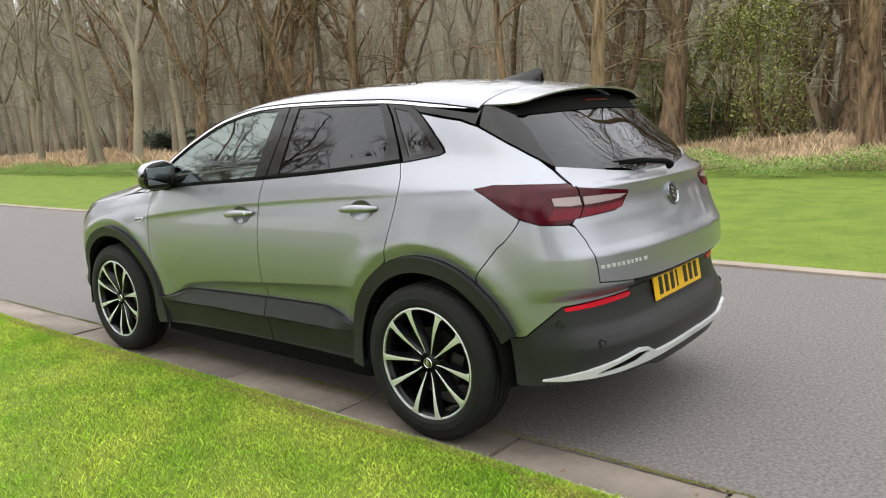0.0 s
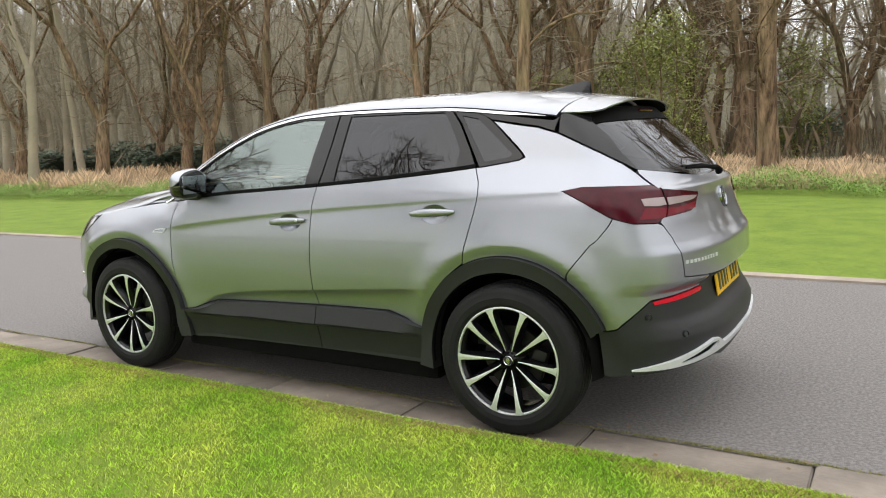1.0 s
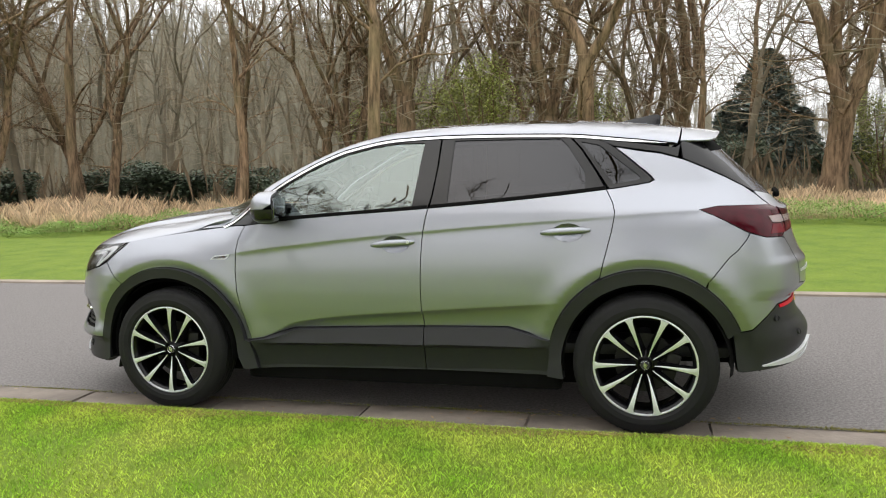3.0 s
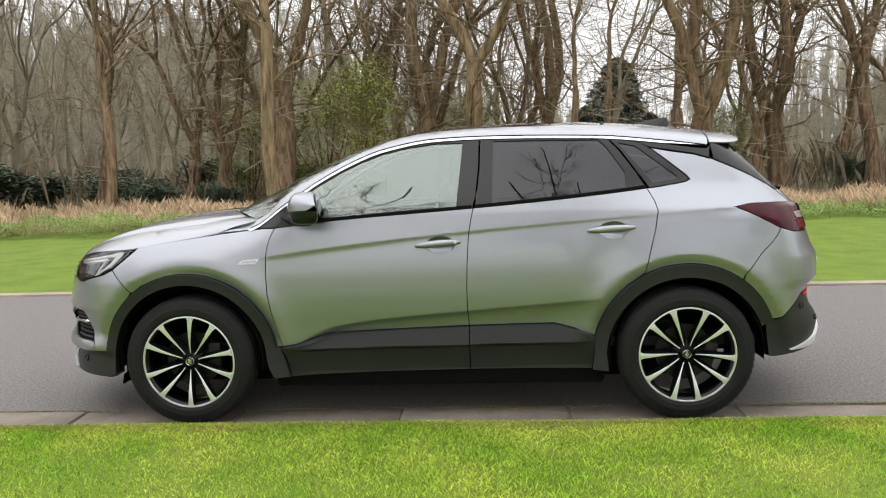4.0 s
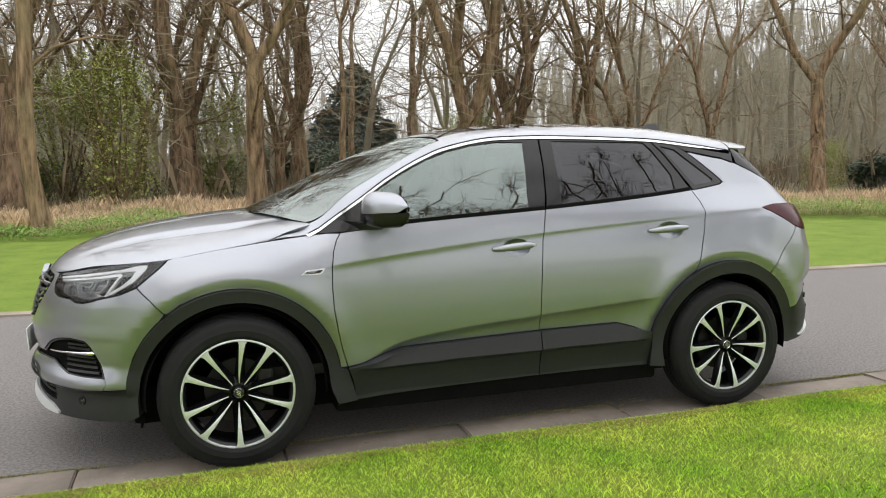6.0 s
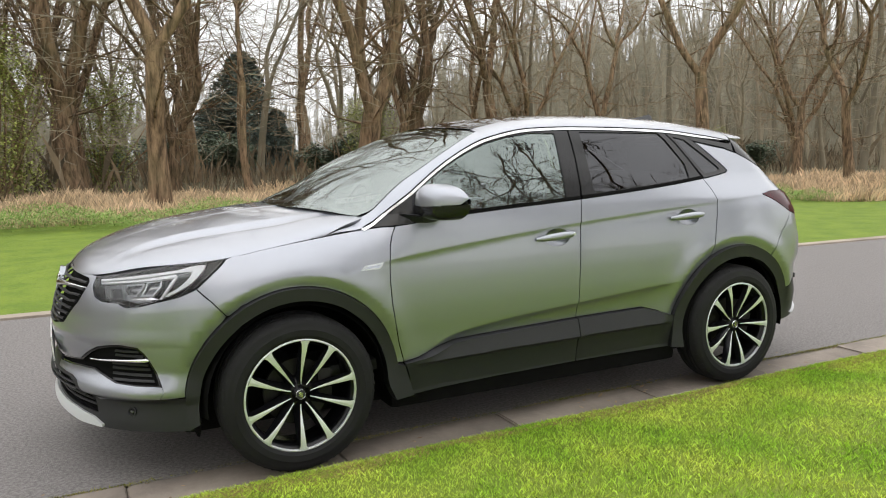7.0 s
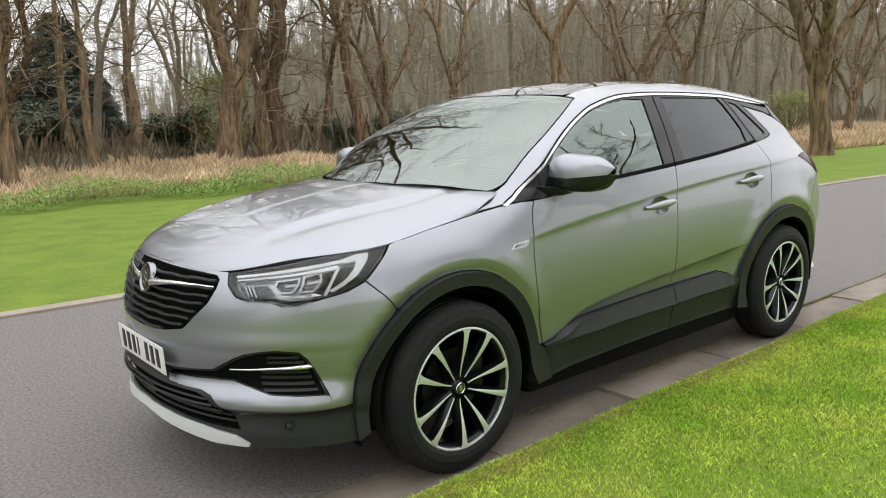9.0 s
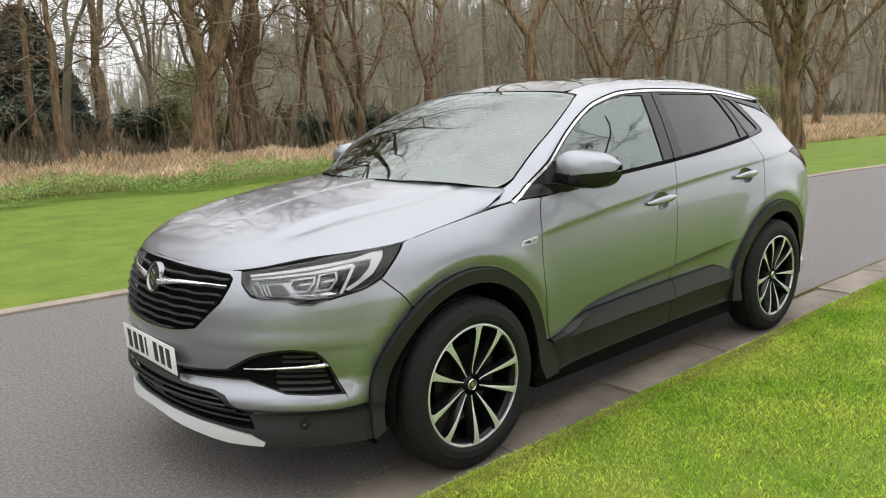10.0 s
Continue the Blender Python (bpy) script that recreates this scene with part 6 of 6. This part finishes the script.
def conifer(seed, height, radius, n):
    """A feathery conifer: drooping sprays round a straight trunk."""
    q = np.random.default_rng(seed)
    u = q.random(n) ** 1.25
    a = q.uniform(0, 2 * np.pi, n)
    lump = 1 + .20 * np.sin(u * 31 + 3 * np.sin(u * 13) + 2 * np.sin(a * 2)) + .16 * np.sin(a * 3 + u * 17)
    r = radius * (1 - u) ** .52 * lump * (.30 + .75 * q.random(n) ** .6) * (1 + .15 * np.sin(a * 5 + u * 9))
    c = np.stack([r * np.cos(a), r * np.sin(a), .15 + height * u], -1)
    t = q.uniform(-.7, .35, n)
    s = q.uniform(.16, .34, n)
    a2 = a + q.normal(0, .5, n)
    e1 = np.stack([np.cos(a2) * np.cos(t), np.sin(a2) * np.cos(t), np.sin(t)], -1) * s[:, None]
    e2 = np.stack([-np.sin(a2), np.cos(a2), q.normal(0, .4, n)], -1) * s[:, None] * .30
    v = np.stack([c, c + e1 * .5 + e2, c + e1, c + e1 * .5 - e2], 1).reshape(-1, 3)
    b = new("conifer")
    child("leaves", big_mesh("leaves", v, np.arange(n * 4).reshape(-1, 4), CONIFER), None, b)
    v, f = tubes([(*limb(q, np.zeros(3), np.array([0, 0, 1.0]), height, .13, .02, 8, .02, .02), 7)])
    child("trunk", big_mesh("trunk", v, f, BARK), None, b)
    return b


CONIFER = mat("blue_green_needles", (.075, .105, .090), rough=.8, second=(.115, .148, .122), scale=.9, island=.4)
first_conifer = conifer(61, 7.0, 2.2, 21000)
for i, (x, y, rz, s) in enumerate(((9.2, 47.5, 0, 1.10), (7.0, 46.8, 50, .66), (11.2, 46.6, 130, .58))):
    b = first_conifer if i == 0 else copy_thing(first_conifer, pose(x, y, -.05, 0, 0, rz))
    if i == 0:
        b.matrix_basis = pose(x, y, -.05, 0, 0, rz)
    b.scale = (s, s, s)
    tagged(b, "dark blue-green conifer among the bare trees", "conifer", "conifers in the wood")
holly = bush("evergreen_shrub", 5, 9900, (1.3, 1.3, 1.35), .11, EVERGREEN)
bud = bush("budding_shrub", 6, 12000, (1.3, 1.3, 1.5), .05, BUDDING)
EVER, BUD = ("dark evergreen shrub under the bare trees", "shrub", "evergreen shrubs"), ("pale green budding shrub under the bare trees", "shrub", "budding shrubs")
for i, (kind, x, y, rz, sx, sz) in enumerate(((holly, 7.4, 42.4, 0, 1.6, 1.3), (bud, -3.6, 20.6, 0, 1.5, 1.9), (holly, 4.0, 40.8, 90, 1.5, 1.2), (holly, -10.4, 19.4, 40, .9, .62),
                                             (holly, -8.6, 20.4, 140, .6, .5), (holly, 13, 22.4, 80, .6, .7), (holly, -22.6, 19.8, 20, 1.3, .9), (holly, -25.6, 19.0, 300, 1.4, .8), (holly, -19.4, 22.5, 170, 1.2, .8),
                                             (bud, -5.4, 22.6, 120, 1.3, 1.7), (bud, -9.0, 25, 70, 1.4, 1.5), (bud, 10.2, 27, 20, 1.4, 1.4), (bud, -.6, 27, 200, 1.5, 1.7), (bud, 30, 13, 50, 1.0, .8), (bud, 20, 17.5, 200, .7, .8), (holly, 9.3, 30, 250, 1.2, 1.1), (holly, -1.0, 31, 250, 1.3, .9), (holly, -13.6, 23.4, 30, 1.3, .8), (holly, -16.8, 22.8, 110, 1.4, .9), (holly, -28.5, 20.5, 60, 1.4, .9), (holly, -31.5, 18.5, 150, 1.3, .8), (holly, -33.8, 21.5, 10, 1.5, 1.0), (holly, -7.0, 24.8, 220, 1.1, .8), (holly, -20.8, 24.5, 330, 1.3, 1.0), (holly, 17.5, 24.6, 100, 1.0, .8), (holly, 26.5, 21.5, 190, 1.1, .8), (holly, -10.8, 27.5, 70, 1.3, 1.0))):
    if i < 2:
        b = kind
        b.matrix_basis = pose(x, y, -.05, 0, 0, rz)
    else:
        b = copy_thing(kind, pose(x, y, -.05, 0, 0, rz))
    b.scale = (sx, sx, sz)
    tagged(b, *(EVER if kind is holly else BUD))

# the wood's depth: a far screen of stems and twigs that thins out towards the sky
HAZE = bpy.data.materials.new("distant_twigs")
HAZE.use_nodes = True
hn, hl = HAZE.node_tree.nodes, HAZE.node_tree.links
hn.clear()
h_out, h_mix, h_tr, h_df = hn.new("ShaderNodeOutputMaterial"), hn.new("ShaderNodeMixShader"), hn.new("ShaderNodeBsdfTransparent"), hn.new("ShaderNodeBsdfDiffuse")
h_co, h_map, h_noise, h_sep = hn.new("ShaderNodeTexCoord"), hn.new("ShaderNodeMapping"), hn.new("ShaderNodeTexNoise"), hn.new("ShaderNodeSeparateXYZ")
h_map.inputs["Scale"].default_value = (1.1, 1.1, .22)
h_noise.inputs["Scale"].default_value, h_noise.inputs["Detail"].default_value, h_noise.inputs["Roughness"].default_value = 1.0, 9, .72
h_ramp = hn.new("ShaderNodeValToRGB")
h_ramp.color_ramp.elements[0].position, h_ramp.color_ramp.elements[0].color = .32, (.112, .104, .074, 1)
h_ramp.color_ramp.elements[1].position, h_ramp.color_ramp.elements[1].color = .68, (.335, .315, .245, 1)
h_high, h_add, h_cut = hn.new("ShaderNodeMapRange"), hn.new("ShaderNodeMath"), hn.new("ShaderNodeMapRange")
h_high.inputs[1].default_value, h_high.inputs[2].default_value = 2, 22
h_high.inputs[3].default_value, h_high.inputs[4].default_value = .36, -.17
h_cut.inputs[1].default_value, h_cut.inputs[2].default_value = .46, .60
hl.new(h_co.outputs["Object"], h_map.inputs[0])
hl.new(h_map.outputs[0], h_noise.inputs["Vector"])
hl.new(h_co.outputs["Object"], h_sep.inputs[0])
hl.new(h_sep.outputs[2], h_high.inputs[0])
hl.new(h_noise.outputs[0], h_add.inputs[0])
hl.new(h_high.outputs[0], h_add.inputs[1])
# the wood is thin to the north-east and thick to the west
h_west, h_east, h_sum, h_all = hn.new("ShaderNodeMapRange"), hn.new("ShaderNodeMapRange"), hn.new("ShaderNodeMath"), hn.new("ShaderNodeMath")
for nd, a, b, c, d in ((h_west, -30, 4, .10, -.24), (h_east, 26, 46, 0, .26)):
    nd.inputs[1].default_value, nd.inputs[2].default_value, nd.inputs[3].default_value, nd.inputs[4].default_value = a, b, c, d
    hl.new(h_sep.outputs[0], nd.inputs[0])
hl.new(h_west.outputs[0], h_sum.inputs[0])
hl.new(h_east.outputs[0], h_sum.inputs[1])
hl.new(h_add.outputs[0], h_all.inputs[0])
hl.new(h_sum.outputs[0], h_all.inputs[1])
hl.new(h_all.outputs[0], h_cut.inputs[0])
hl.new(h_cut.outputs[0], h_mix.inputs[0])
hl.new(h_noise.outputs[0], h_ramp.inputs[0])
hl.new(h_ramp.outputs[0], h_df.inputs[0])
hl.new(h_tr.outputs[0], h_mix.inputs[1])
hl.new(h_df.outputs[0], h_mix.inputs[2])
hl.new(h_mix.outputs[0], h_out.inputs[0])
ang = np.radians(np.linspace(-12, 192, 69))
ring_v = np.concatenate([np.stack([88 * np.cos(ang), np.where(np.sin(ang) > 0, 80, 55) * np.sin(ang), np.full(69, z)], -1) for z in (-.1, 32)])
i = np.arange(68)
tagged(new("backdrop", big_mesh("backdrop", ring_v, np.stack([i, i + 1, i + 70, i + 69], -1), HAZE)), "distant bare wood fading into a grey sky", "woods", kind="structure")

# fine hanging twigs of the whole wood
n = 40000
gx = np.concatenate([g.uniform(-62, 0, n // 2), g.uniform(-2, 13, n // 8), g.uniform(12, 66, n - n // 2 - n // 8)])
gy = 15.5 + 40 * g.random(n) ** 1.2
gy = gy + np.where(gx > 14, -3.0, 0) + np.where(gx < -20, -4.0, 0)
gz = 1.0 + 11 * g.random(n) ** .85
d = g.normal(0, 1, (n, 3))
d[:, 2] = np.abs(d[:, 2]) * .7 - .25
d = d / np.linalg.norm(d, axis=1, keepdims=True)
L = g.uniform(.5, 1.7, n)[:, None]
p0 = np.stack([gx, gy, gz], -1)
p1 = p0 + d * L * .5 + g.normal(0, .07, (n, 3)) * L
p2 = p1 + d * L * .5 + g.normal(0, .16, (n, 3)) * L
side = np.cross(d, np.array([0, 1.0, 0]))
side = side / np.maximum(np.linalg.norm(side, axis=1, keepdims=True), 1e-6)
wd = g.uniform(.006, .015, n)[:, None]
v = np.stack([p0 - side * wd, p0 + side * wd, p1 + side * wd * .7, p1 - side * wd * .7, p2], 1).reshape(-1, 3)
i5 = np.arange(n)[:, None] * 5
f = np.concatenate([i5 + np.array([[0, 1, 2]]), i5 + np.array([[0, 2, 3]]), i5 + np.array([[3, 2, 4]])])
tagged(new("twigs", big_mesh("twigs", v, f, BARK_FAR)), "haze of fine bare twigs in the wood", "twigs", kind="stuff")
